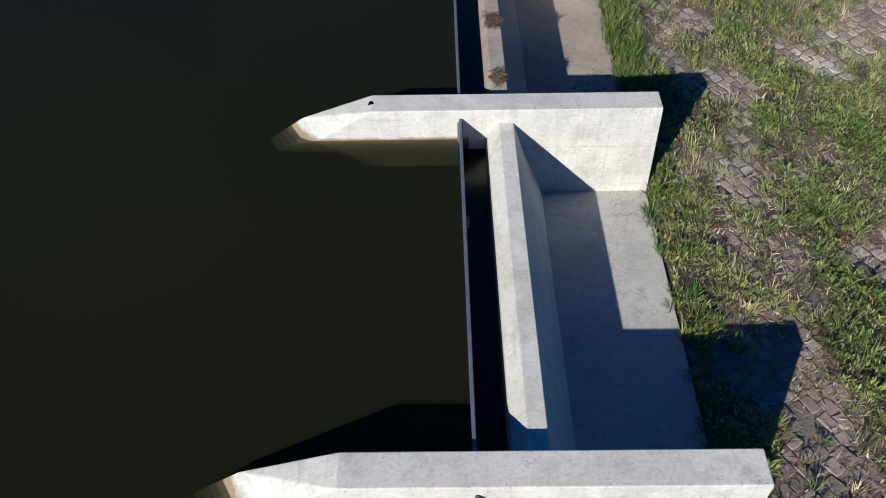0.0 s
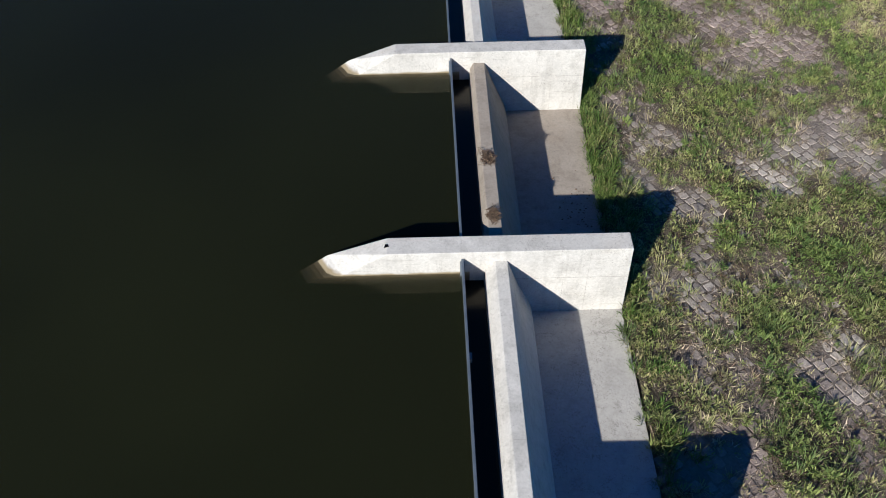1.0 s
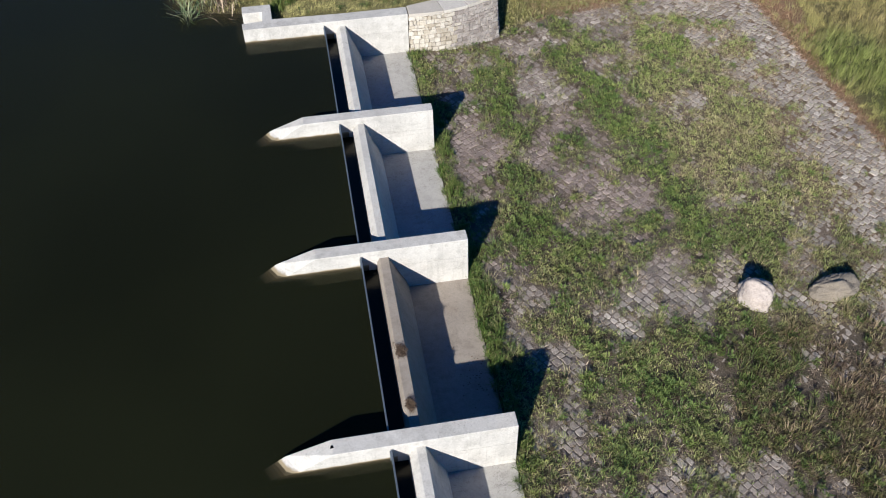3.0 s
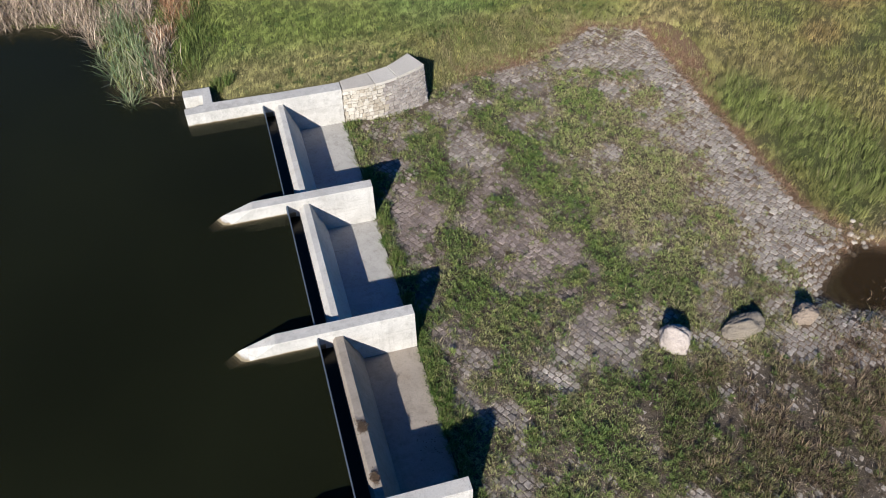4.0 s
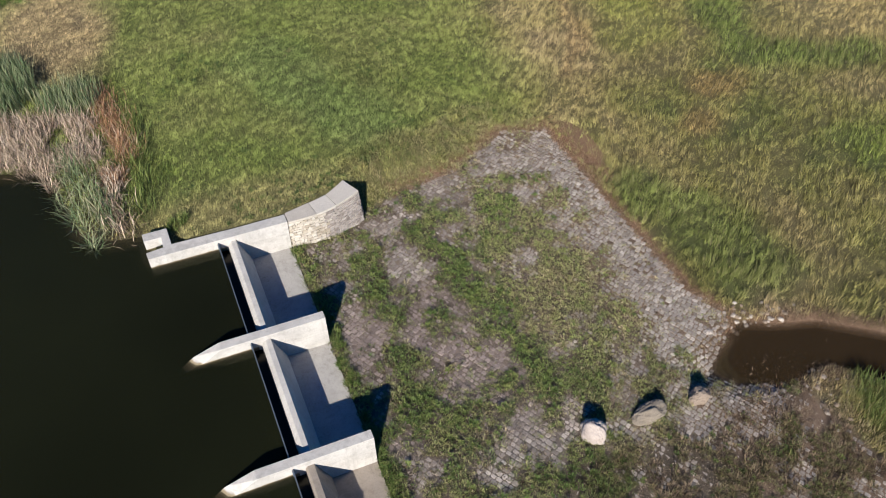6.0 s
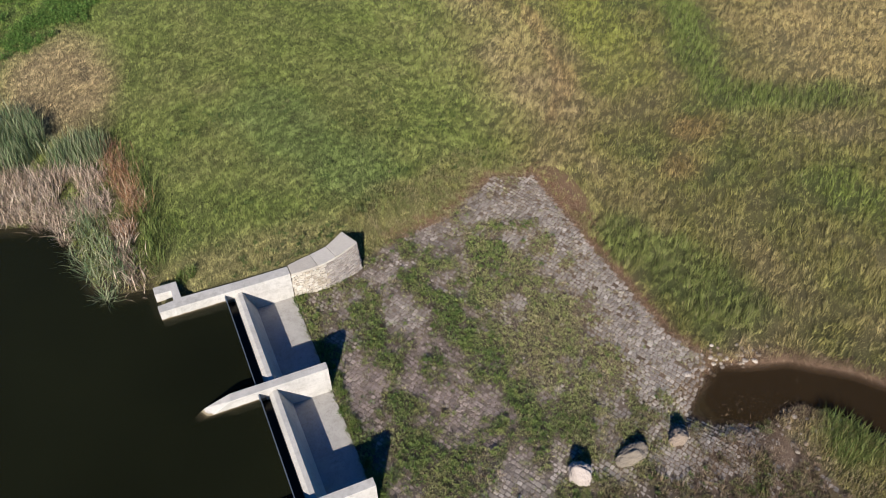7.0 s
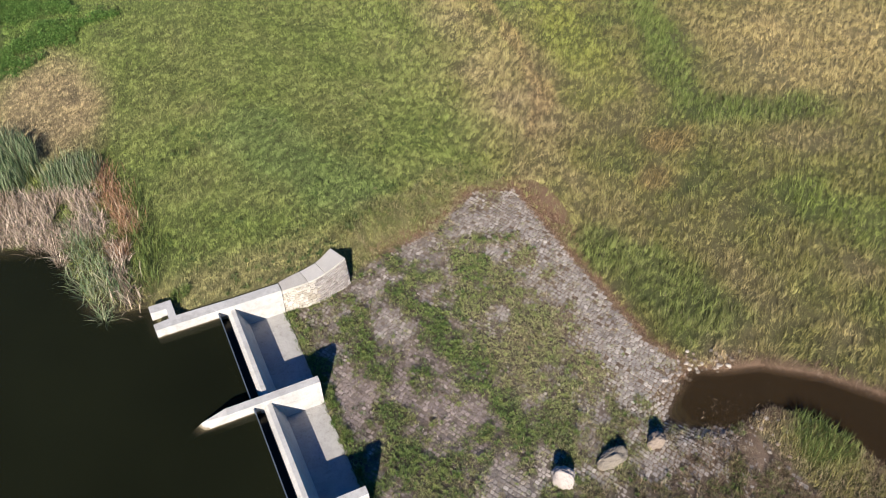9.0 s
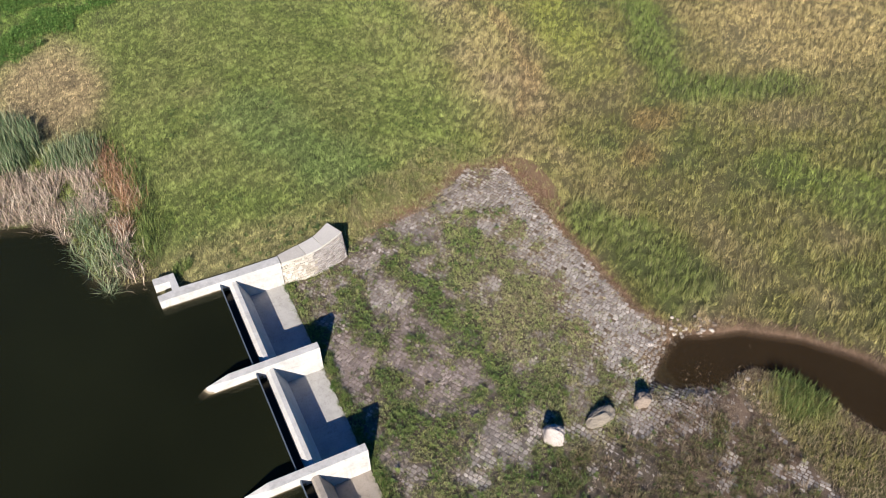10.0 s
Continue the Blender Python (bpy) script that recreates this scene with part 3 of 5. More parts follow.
def build_ground():
    xs, ys = steps(-15, 32, 0.28, 1200), steps(-8, 46, 0.28, 1200)
    x, y = [a.ravel() for a in np.meshgrid(xs, ys)]
    z = ground_z(x, y)
    paved = inside(PAVED, x, y)
    weed = weediness(x, y)
    on = smooth(-0.25, 0.15, paved)
    z = z + on * (0.021 + 0.030 * (weed - 0.3)) + 0.03 * (fbm(x, y, 0.7, 91) - 0.5)
    # turf under the blades darkened to stand for the shade in their gaps
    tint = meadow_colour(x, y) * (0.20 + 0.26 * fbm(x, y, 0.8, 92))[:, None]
    soil = blend([(0.205, 0.155, 0.118), (0.15, 0.115, 0.085), (0.075, 0.06, 0.042)], weed)
    silt = smooth(10.5, 6.0, x) * np.clip(1 - 1.15 * weed, 0, 1) * (1 - 0.75 * smooth(13.2, 15.0, y + 1.5 * (fbm(x, y, 1.2, 96) - 0.5)))
    soil = soil * (1 - silt)[:, None] + np.array((0.17, 0.145, 0.13)) * silt[:, None]
    strip_soil = smooth(12.0, 13.5, x)[:, None]
    soil = soil * (1 - strip_soil) + np.array((0.165, 0.115, 0.08)) * strip_soil
    soil *= (0.55 + 0.9 * fbm(x, y, 0.9, 95))[:, None]
    tint = tint * (1 - on)[:, None] + soil * on[:, None]
    # red-brown litter along the rim of the setts
    rim = smooth(0.55, 0.1, np.abs(paved + 0.35)) * smooth(5, 8, x) * smooth(13, 15, y) * (0.5 + 0.8 * smooth(0.3, 0.7, fbm(x, y, 1.6, 97)))
    rim = np.clip(np.maximum(rim, smooth(1.6, 0.6, np.hypot((x - 17.0) / 0.8, (y - 26.3) / 2.2)) * 0.9), 0, 1)
    tint = tint * (1 - rim)[:, None] + np.array((0.23, 0.135, 0.085)) * rim[:, None]
    gap = channel_gap(x, y)
    mud = smooth(1.3, 0.3, gap + 0.5 * (fbm(x, y, 1.1, 99) - 0.5)) * smooth(13.5, 15.5, x) * np.maximum(smooth(11.6, 12.4, y), smooth(17.0, 18.2, x))
    tint = tint * (1 - mud)[:, None] + np.array((0.15, 0.095, 0.06)) * mud[:, None]
    lake = inside(LAKE, x, y)
    # mud and litter under the reeds, darkened for the shade in their gaps
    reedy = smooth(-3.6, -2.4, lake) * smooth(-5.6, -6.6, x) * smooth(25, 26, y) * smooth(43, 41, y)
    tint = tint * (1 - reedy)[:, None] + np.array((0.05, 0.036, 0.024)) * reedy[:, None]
    bed = smooth(-0.5, 0.1, lake)
    tint = tint * (1 - bed)[:, None] + np.array((0.06, 0.045, 0.022)) * bed[:, None]
    nx, ny = len(xs), len(ys)
    i = np.arange(nx * ny).reshape(ny, nx)
    quads = np.stack([i[:-1, :-1], i[:-1, 1:], i[1:, 1:], i[1:, :-1]], -1).reshape(-1, 4)
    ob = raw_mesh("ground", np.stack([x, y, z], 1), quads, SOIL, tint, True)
    return tagged(ob, "earth bank, meadow soil and silted paved basin", "ground", kind="structure")


build_ground()


def sheet(name, outline, z, mat, label):
    ob = mesh_object(name, [(x, y, z) for x, y in outline], [tuple(range(len(outline)))], mat)
    return tagged(ob, label, "water", kind="structure")


PLATE_X = -2.862
LEAN = -0.0115        # the line of gates and walls runs a little off square: metres in x for each metre in y


lake_outline = [(-900, -900), (-5.9, -900), (-5.9, -6.25)]
lake_outline += [(PLATE_X - LEAN * 6.3, -6.3), (PLATE_X + LEAN * 23.8, 23.8)]
lake_outline += [(-3.1, 25.2), (-4.0, 60), (-900, 60)]
sheet("water_lake", lake_outline, WATER, LAKE_WATER, "still dark olive-brown lake water")


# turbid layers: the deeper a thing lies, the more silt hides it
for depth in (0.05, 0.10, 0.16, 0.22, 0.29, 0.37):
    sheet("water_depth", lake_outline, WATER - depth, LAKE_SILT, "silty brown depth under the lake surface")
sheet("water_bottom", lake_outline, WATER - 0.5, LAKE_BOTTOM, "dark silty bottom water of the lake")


def build_stream(level, mat, label):
    verts, faces = [], []
    for k, (x, y, w) in enumerate(CHANNEL):
        ax, ay, _ = CHANNEL[max(k - 1, 0)]
        bx, by, _ = CHANNEL[min(k + 1, len(CHANNEL) - 1)]
        d = Vector((bx - ax, by - ay)).normalized()
        w += 0.5
        verts += [(x - d.y * w, y + d.x * w, level), (x + d.y * w, y - d.x * w, level)]
        if k:
            faces.append((2 * k - 2, 2 * k - 1, 2 * k + 1, 2 * k))
    ob = mesh_object("water_stream", verts, faces, mat)
    tagged(ob, label, "water", kind="structure")


build_stream(STREAM, STREAM_WATER, "shallow muddy brown stream pool below the setts")
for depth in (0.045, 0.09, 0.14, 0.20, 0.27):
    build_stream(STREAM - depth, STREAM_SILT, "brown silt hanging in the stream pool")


# ---- weir: piers, bay walls, stop plates, aprons ----
def build_pier(far):
    """A pier with a nose that slopes into the lake; its near side folds down first."""
    near = far - THICK
    low = -1.6
    bm = bmesh.new()
    spots = dict(
        a=(0.04, near, APRON - 0.5), b=(0.04, far, APRON - 0.5), c=(0.0, far, TOP), d=(0.0, near, TOP),
        e=(-4.22, near, TOP), f=(-4.22, far, TOP), g=(-5.30, far, 1.10), h=(-5.05, near, 0.99),
        i=(-5.34, near + 0.02, 0.94), j=(-6.4, far - 0.12, 0.40), k=(-6.35, near + 0.10, 0.38), n=(-6.6, far - 0.12, low), o=(-6.55, near + 0.10, low), l=(-4.22, near, low), m=(-4.22, far, low))
    v = {n: bm.verts.new(p) for n, p in spots.items()}
    v["N"], v["O"] = v.pop("n"), v.pop("o")
    for loop in ("dcfe", "abcd", "efg", "egh", "hgi", "gjki", "adel", "lehi", "likO", "bmfc", "mNjgf", "almb", "lONm", "kjNO"):
        bm.faces.new([v[n] for n in loop])
    bmesh.ops.recalc_face_normals(bm, faces=bm.faces)
    sharp = [e for e in bm.edges if min(p.co.z for p in e.verts) > 0.9 or {p.co.x > -0.01 for p in e.verts} == {True}]
    bmesh.ops.bevel(bm, geom=sharp, offset=0.014, segments=2, affect="EDGES", profile=0.5)
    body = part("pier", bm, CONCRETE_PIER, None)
    tagged(body, "pale concrete weir pier with a nose sloping into the lake", "pier", "weir piers")
    return body


for far_face in PIER_FAR:
    build_pier(far_face)

# formwork lines: thin ribs of cement left between the boards
def form_marks(far, seed):
    near = far - THICK
    r = random.Random(seed)
    bits = []
    z = 0.80 + r.uniform(-0.05, 0.05)
    bits.append((-2.0, -0.02, z, z + 0.010))
    for x in (-0.72, -1.12 + r.uniform(-0.05, 0.05)):
        bits.append((x, x + 0.006, APRON + 0.02, z if x < -0.9 else TOP - 0.02))
    for x0, x1, z0, z1 in bits:
        ob = part("formwork_rib", box(x0, x1, near - 0.003, near + 0.01, z0, z1), CONCRETE_APRON, None)
        yield ob


for index, far_face in enumerate(PIER_FAR[1:]):
    owner = [o for o in scene.objects if o.name.startswith("pier")][index + 1]
    for rib in form_marks(far_face, 40 + index):
        rib.parent = owner

# a black piece on the top of one pier, painted as the shade in a spalled lifting pocket
pocket = extrude_outline([(-4.27, 5.77), (-4.18, 5.78), (-4.21, 5.85), (-4.25, 5.85)], TOP - 0.02, TOP + 0.003, 0.0)
part("pocket_shade", pocket, SLOT_WATER_AND_POCKET, [o for o in scene.objects if o.name.startswith("pier")][2], "black piece painted as the shade in a spalled lifting pocket")

BAYS = [(PIER_FAR[k], (PIER_FAR[k + 1] if k < 4 else 24.05) - THICK) for k in range(5)]


def leaning(bm):
    """Lays a bar that runs along y onto the line of the weir."""
    for v in bm.verts:
        v.co.x += LEAN * v.co.y
    return bm


def build_bay(y0, y1, old, lug):
    wall_mat = CONCRETE_OLD if old else CONCRETE
    label = "silt-brown concrete weir wall with a sloping back" if old else "pale concrete weir wall with chamfered crest"
    crest = 1.215 if old else 1.27
    face = [(-2.11 if old else -2.085, crest), (-1.86, 0.60), (-1.69, 0.22), (-1.60, -0.02), (-1.52, APRON - 0.3), (-2.55, APRON - 0.3)]
    back = [(-2.43, 1.07), (-2.355, crest)] if old else [(-2.462, 1.085), (-2.30, crest)]
    bm = leaning(extrude_section(face + back, y0 - 0.01, y1 + 0.01))
    cuts = [e for e in bm.edges if abs(e.verts[0].co.z - e.verts[1].co.z) < 1e-4 and e.verts[0].co.z > 0.9]
    bmesh.ops.bevel(bm, geom=cuts, offset=0.012, segments=2, affect="EDGES", profile=0.5)
    wall = tagged(part("weir_wall", bm, wall_mat, None), label, "weir wall", "weir walls")
    for y in (y0 + 0.36 * (y1 - y0), y0 + 0.78 * (y1 - y0)):
        part("joint_seam", leaning(box(-2.285, -2.105, y, y + 0.010, crest - 0.01, crest + 0.002)), wall_mat if old else CONCRETE_APRON, wall)
    slab = part("apron_slab", box(-1.9, 0.02, y0 - 0.01, y1 + 0.01, APRON - 0.4, APRON, 0.012), CONCRETE_OLD if old else CONCRETE_APRON, None)
    tagged(slab, "silt-stained concrete apron slab" if old else "grey concrete apron slab below the weir wall", "apron", kind="structure")
    # stop plate in its side slots
    panel = new("stop_plate")
    tagged(panel, "blue-grey steel stop plate holding back the lake", "stop plate", "stop plates")
    part("plate", leaning(box(-2.876, -2.848, y0 + 0.02, y1 - 0.02, -0.5, 1.33, 0.004)), STEEL, panel)
    part("top_rail", leaning(box(-2.884, -2.842, y0 + 0.02, y1 - 0.02, 1.332, 1.372, 0.008)), STEEL, panel, "worn steel top rail")
    for y in (y0 + 0.62 * (y1 - y0),) if lug else ():
        part("lifting_lug", leaning(box(-2.850, -2.80, y, y + 0.12, 1.20, 1.31, 0.004)), STEEL, panel)
    for y in (y0 + 0.001, y1 - 0.06):
        part("side_guide", leaning(box(-2.905, -2.825, y, y + 0.05, -0.5, 1.30, 0.004)), STEEL, panel)
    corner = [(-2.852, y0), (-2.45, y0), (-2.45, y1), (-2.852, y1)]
    water = mesh_object("water_slot", [(x + LEAN * y, y, 0.78) for x, y in corner], [(0, 1, 2, 3)], SLOT_WATER_AND_POCKET)
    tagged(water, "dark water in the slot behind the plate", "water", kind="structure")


for index, (y0, y1) in enumerate(BAYS):
    build_bay(y0, y1, index == 2, index == 1)

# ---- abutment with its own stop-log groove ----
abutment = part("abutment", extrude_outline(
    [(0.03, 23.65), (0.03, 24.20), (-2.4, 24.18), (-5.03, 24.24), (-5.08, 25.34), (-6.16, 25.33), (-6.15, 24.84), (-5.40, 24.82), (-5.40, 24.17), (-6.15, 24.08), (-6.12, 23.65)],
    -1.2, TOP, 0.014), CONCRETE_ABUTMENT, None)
tagged(abutment, "pale concrete abutment with a grooved hook end in the lake", "abutment")
for rib in form_marks(23.65 + THICK, 61):
    rib.parent = abutment

# ---- stone wing wall beside the abutment ----
FRONT = [(0.045, 23.64), (0.9, 23.63), (1.6, 23.70), (2.2, 23.84), (2.75, 24.06), (3.25, 24.28), (3.66, 24.50)]
BACK = [(0.055, 24.24), (0.78, 24.42), (1.5, 24.56), (2.2, 24.76), (2.55, 24.98), (2.9, 25.22), (3.22, 25.44)]


def along(line, s):
    line = np.array(line)
    d = np.r_[0, np.cumsum(np.hypot(*np.diff(line, axis=0).T))]
    return np.array([np.interp(s * d[-1], d, line[:, 0]), np.interp(s * d[-1], d, line[:, 1])])


def build_wing_wall():
    wall = new("stone_wing_wall")
    tagged(wall, "curved wing wall of cream ashlar with flat cap stones", "stone wall")
    inset = [(x + (0.0 if x > 3.5 else 0.02), y + 0.05) for x, y in FRONT[:-1]] + [(FRONT[-1][0] - 0.05, FRONT[-1][1] + 0.03)]
    back = BACK[:-1] + [(BACK[-1][0] - 0.04, BACK[-1][1] - 0.03)]
    part("core", extrude_outline(inset + back[::-1], -0.9, 1.40, 0.0), MORTAR, wall)
    r = random.Random(5)
    courses = [-0.30]
    while courses[-1] < 1.36:
        courses.append(min(1.38, courses[-1] + r.uniform(0.11, 0.19)))

    def course_stones(line, length, end=False):
        for k, (z0, z1) in enumerate(zip(courses, courses[1:])):
            s = 0.0 if k % 2 else -0.12
            while s < length - 0.02:
                w = r.uniform(0.12, 0.27)
                e = min(s + w, length)
                if length - e < 0.1:
                    e = length
                a, b = along(line, max(s, 0) / length), along(line, e / length)
                s = e
                d = b - a
                size = float(np.hypot(*d))
                if size < 0.05:
                    continue
                gap = r.uniform(0.006, 0.014)
                bm = box(gap, size - gap, -0.02 - r.uniform(0, 0.03), 0.09, z0 + gap, z1 - r.uniform(0.008, 0.028), 0.016)
                batter = 0.09 * (1.4 - (z0 + z1) / 2)
                turn = math.atan2(d[1], d[0])
                shift = Vector((math.sin(turn), -math.cos(turn), 0)) * (batter * (1.6 if end else max(0.0, (s / length)) * 1.6))
                bmesh.ops.transform(bm, matrix=Matrix.Translation(Vector((a[0], a[1] + 0.03, 0)) + shift) @ Matrix.Rotation(turn, 4, "Z"), verts=bm.verts)
                for v in bm.verts:
                    v.co += Vector((r.uniform(-1, 1), r.uniform(-1, 1), r.uniform(-1, 1))) * 0.017
                # the end and the right half take the copy with shade painted in
                part("stone", bm, ASHLAR_SHADED if end or (a[0] + r.uniform(-0.25, 0.25)) > 1.75 else ASHLAR, wall)

    front_length = float(np.sum(np.hypot(*np.diff(np.array(FRONT), axis=0).T)))
    course_stones(FRONT, front_length)
    end = [FRONT[-1], BACK[-1]]
    course_stones(end, float(math.dist(*end)), True)
    cuts = [0.0, 0.36, 0.63, 1.0]
    for s0, s1 in zip(cuts, cuts[1:]):
        outline = [along(FRONT, s) + np.array((0.02, -0.035)) for s in np.linspace(s0 + 0.003, s1 - 0.003, 4)]
        outline += [along(BACK, s) + np.array((0, 0.02)) for s in np.linspace(s1 - 0.003, s0 + 0.003, 4)]
        part("cap_stone", extrude_outline([tuple(p) for p in outline], 1.392, 1.50 + r.uniform(-0.008, 0.008), 0.015), CAPSTONE, wall, "flat pale cap stone")


build_wing_wall()


# ---- boulders on the basin ----
def build_boulder(name, place, size, turn, mat, seed, label):
    bm = bmesh.new()
    bmesh.ops.create_icosphere(bm, subdivisions=5, radius=1.0)
    off = Vector((seed * 3.1, seed * 1.7, seed * 0.9))
    facets = [Vector((random.Random(seed * 50 + k).uniform(-1, 1), random.Random(seed * 70 + k).uniform(-1, 1), random.Random(seed * 90 + k).uniform(-0.4, 1))).normalized() for k in range(17)]
    for v in bm.verts:
        p = v.co.copy()
        cut = min((random.Random(seed * 13 + k).uniform(0.72, 0.97) / max(p.dot(f), 0.05) for k, f in enumerate(facets)), default=1)
        rad = min(1.0, cut) * 0.96 + 0.06
        rad += 0.16 * noise.noise(p * 1.4 + off) + 0.06 * noise.noise(p * 3.4 + off) + 0.03 * noise.noise(p * 8 + off)
        crack = noise.noise(p * Vector((0.8, 2.4, 1.0)).length + off * 2)
        rad -= 0.09 * max(0.0, 1 - abs(crack) * 11)
        q = p * rad
        v.co = Vector((q.x * size[0], q.y * size[1], q.z * size[2]))
    for f in bm.faces:
        f.smooth = True
    ob = part(name, bm, mat, None)
    ob.matrix_world = pose(*place, 0, 0, turn)
    return tagged(ob, label, "boulder", "boulders on the basin")


def rest(x, y, sink):
    return (x, y, float(ground_z(np.array([x]), np.array([y]))[0]) + sink)


build_boulder("boulder", rest(8.25, 9.88, 0.28), (0.53, 0.62, 0.54), 20, GRANITE, 2, "rounded pinkish granite boulder among green weeds")
build_boulder("boulder", rest(10.82, 9.92, 0.20), (0.82, 0.46, 0.35), 8, GRANITE_GREY, 5, "long cracked grey-brown boulder on the setts")
build_boulder("boulder", rest(13.25, 9.88, 0.18), (0.52, 0.40, 0.38), 15, GRANITE_BROWN, 9, "small brown boulder beside the stream pool")


# ---- drifted twigs on the old bay's wall ----
def build_debris(place, count, reach, seed):
    r = random.Random(seed)
    bm = bmesh.new()
    for _ in range(count):
        a = Vector((r.gauss(0, reach * 0.32), r.gauss(0, reach * 0.5), r.uniform(0.01, 0.10)))
        d = Vector((r.uniform(-1, 1), r.uniform(-1, 1), r.uniform(-0.3, 0.25))).normalized() * r.uniform(0.05, 0.13)
        w = r.uniform(0.005, 0.014)
        side = d.cross(Vector((0, 0, 1))).normalized() * w
        up = Vector((0, 0, w))
        tri = [bm.verts.new(a + q) for q in (side, -side, up)]
        end = bm.verts.new(a + d)
        for k in range(3):
            bm.faces.new((tri[k], tri[(k + 1) % 3], end))
    ob = part("driftwood_debris", bm, TWIG, None)
    ob.location = place
    return tagged(ob, "tangle of brown twigs and reed litter on the weir wall", "debris", "driftwood on the weir wall")


build_debris((-2.34, 8.35, 1.2), 330, 0.20, 3)
build_debris((-2.32, 6.75, 1.2), 280, 0.17, 4)


def build_litter(name, centre, spread, count, size, label, seed, mat=TWIG):
    r = random.Random(seed)
    bm = bmesh.new()
    for _ in range(count):
        x, y = centre[0] + r.gauss(0, spread[0]), centre[1] + r.gauss(0, spread[1])
        bmesh.ops.create_icosphere(bm, subdivisions=1, radius=r.uniform(0.4, 1) * size, matrix=pose(x, y, APRON + size * 0.2, r.uniform(0, 360), r.uniform(0, 360), 0) @ Matrix.Diagonal((1, 0.7, 0.45, 1)))
    ob = part(name, bm, mat, None)
    return tagged(ob, label, "litter", kind="stuff")


build_litter("silt_crumbs", (-0.45, 8.3), (0.25, 0.45), 60, 0.03, "brown silt crumbs scattered on the apron", 8)

# ---- setts ----
paving = new("paving")
tagged(paving, "sloping basin of rough grey stone setts, partly overgrown", "paving", kind="structure")


def sett_shape(r, w, d, thick=0.08):
    """Three rings of eight corners: one rough, worn sett about its centre."""
    ring = []
    for cx, cy in ((-1, -1), (0, -1), (1, -1), (1, 0), (1, 1), (0, 1), (-1, 1), (-1, 0)):
        pull = 0.93 if cx and cy else 1.0
        ring.append((cx * w / 2 * pull + r.uniform(-0.075, 0.075) * w, cy * d / 2 * pull + r.uniform(-0.075, 0.075) * d))
    rings = [(x, y, -thick) for x, y in ring] + [(x, y, -0.015 + r.uniform(-0.005, 0.003)) for x, y in ring]
    tip = (r.uniform(-0.022, 0.022), r.uniform(-0.022, 0.022))
    return rings + [(x * 0.86, y * 0.86, r.uniform(-0.003, 0.003) + tip[0] * x + tip[1] * y) for x, y in ring]


SETT_FACES = [(a + k, a + (k + 1) % 8, a + 8 + (k + 1) % 8, a + 8 + k) for a in (0, 8) for k in range(8)] + [tuple(range(16, 24))]


def build_setts():
    r = random.Random(11)
    spots = []
    v = -18.0
    while v < 34.0:
        d = r.uniform(0.17, 0.26)
        u = -22.0 + r.uniform(0, 0.3)
        while u < 18.0:
            w = r.uniform(0.17, 0.30)
            spots.append((u + w / 2, v + d / 2, w - r.uniform(0.012, 0.04), d - r.uniform(0.012, 0.04)))
            u += w
        v += d
    a = np.array(spots)
    # courses run across the fall of the basin and wander a little
    lay = radians(-60)
    u, v = a[:, 0], a[:, 1] + 0.7 * (fbm(a[:, 0], a[:, 1], 6, 53) - 0.5)
    px, py = u * math.cos(lay) - v * math.sin(lay), u * math.sin(lay) + v * math.cos(lay)
    weed = weediness(px, py)
    keep = (inside(PAVED, px, py) > 0.05) & ((weed < 0.55 + 0.35 * RNG.random(len(a))) | pockets(px, py)) & (RNG.random(len(a)) < 0.93) & (channel_gap(px, py) > -0.5)
    z = ground_z(px, py) + 0.040 - 0.014 * weed + RNG.normal(0, 0.006, len(a)) - 0.004 * smooth(10.5, 6.0, px)
    near = keep & (px < 5.5) & (py > 2.2) & (py < 13.0)
    singles = np.flatnonzero(near)[:300]
    shapes = []
    for k in range(10):
        me = bpy.data.meshes.new("sett")
        me.from_pydata(sett_shape(r, 0.24, 0.20), [], SETT_FACES)
        me.materials.append(SETT_SINGLE)
        shapes.append(me)
    for i in singles:
        ob = new("sett", shapes[i % 10])
        ob.parent = paving
        ob.matrix_world = pose(px[i], py[i], z[i], r.uniform(-0.7, 0.7), r.uniform(-0.7, 0.7), -60 + r.uniform(-5.5, 5.5)) @ Matrix.Diagonal((a[i, 2] / 0.24, a[i, 3] / 0.20, 1, 1))
    verts, faces = [], []
    alone = set(singles.tolist())
    for i in np.flatnonzero(keep):
        if int(i) in alone:
            continue
        m = pose(px[i], py[i], z[i], r.uniform(-0.7, 0.7), r.uniform(-0.7, 0.7), -60 + r.uniform(-5.5, 5.5))
        base = len(verts)
        verts += [tuple(m @ Vector(v)) for v in sett_shape(r, a[i, 2], a[i, 3])]
        faces += [tuple(base + k for k in f) for f in SETT_FACES]
    ob = mesh_object("setts", verts, faces, SETT, paving)
    tagged(ob, "field of weathered grey setts", kind="stuff")


# ---- plants ----
def scatter(x0, x1, y0, y1, per_square):
    n = int((x1 - x0) * (y1 - y0) * per_square)
    return RNG.uniform(x0, x1, n), RNG.uniform(y0, y1, n)


def stuff(ob, label, category):
    return tagged(ob, label, category, kind="stuff")


def on_ground(x, y, up=0.0):
    return np.stack([x, y, ground_z(x, y) + up], 1)


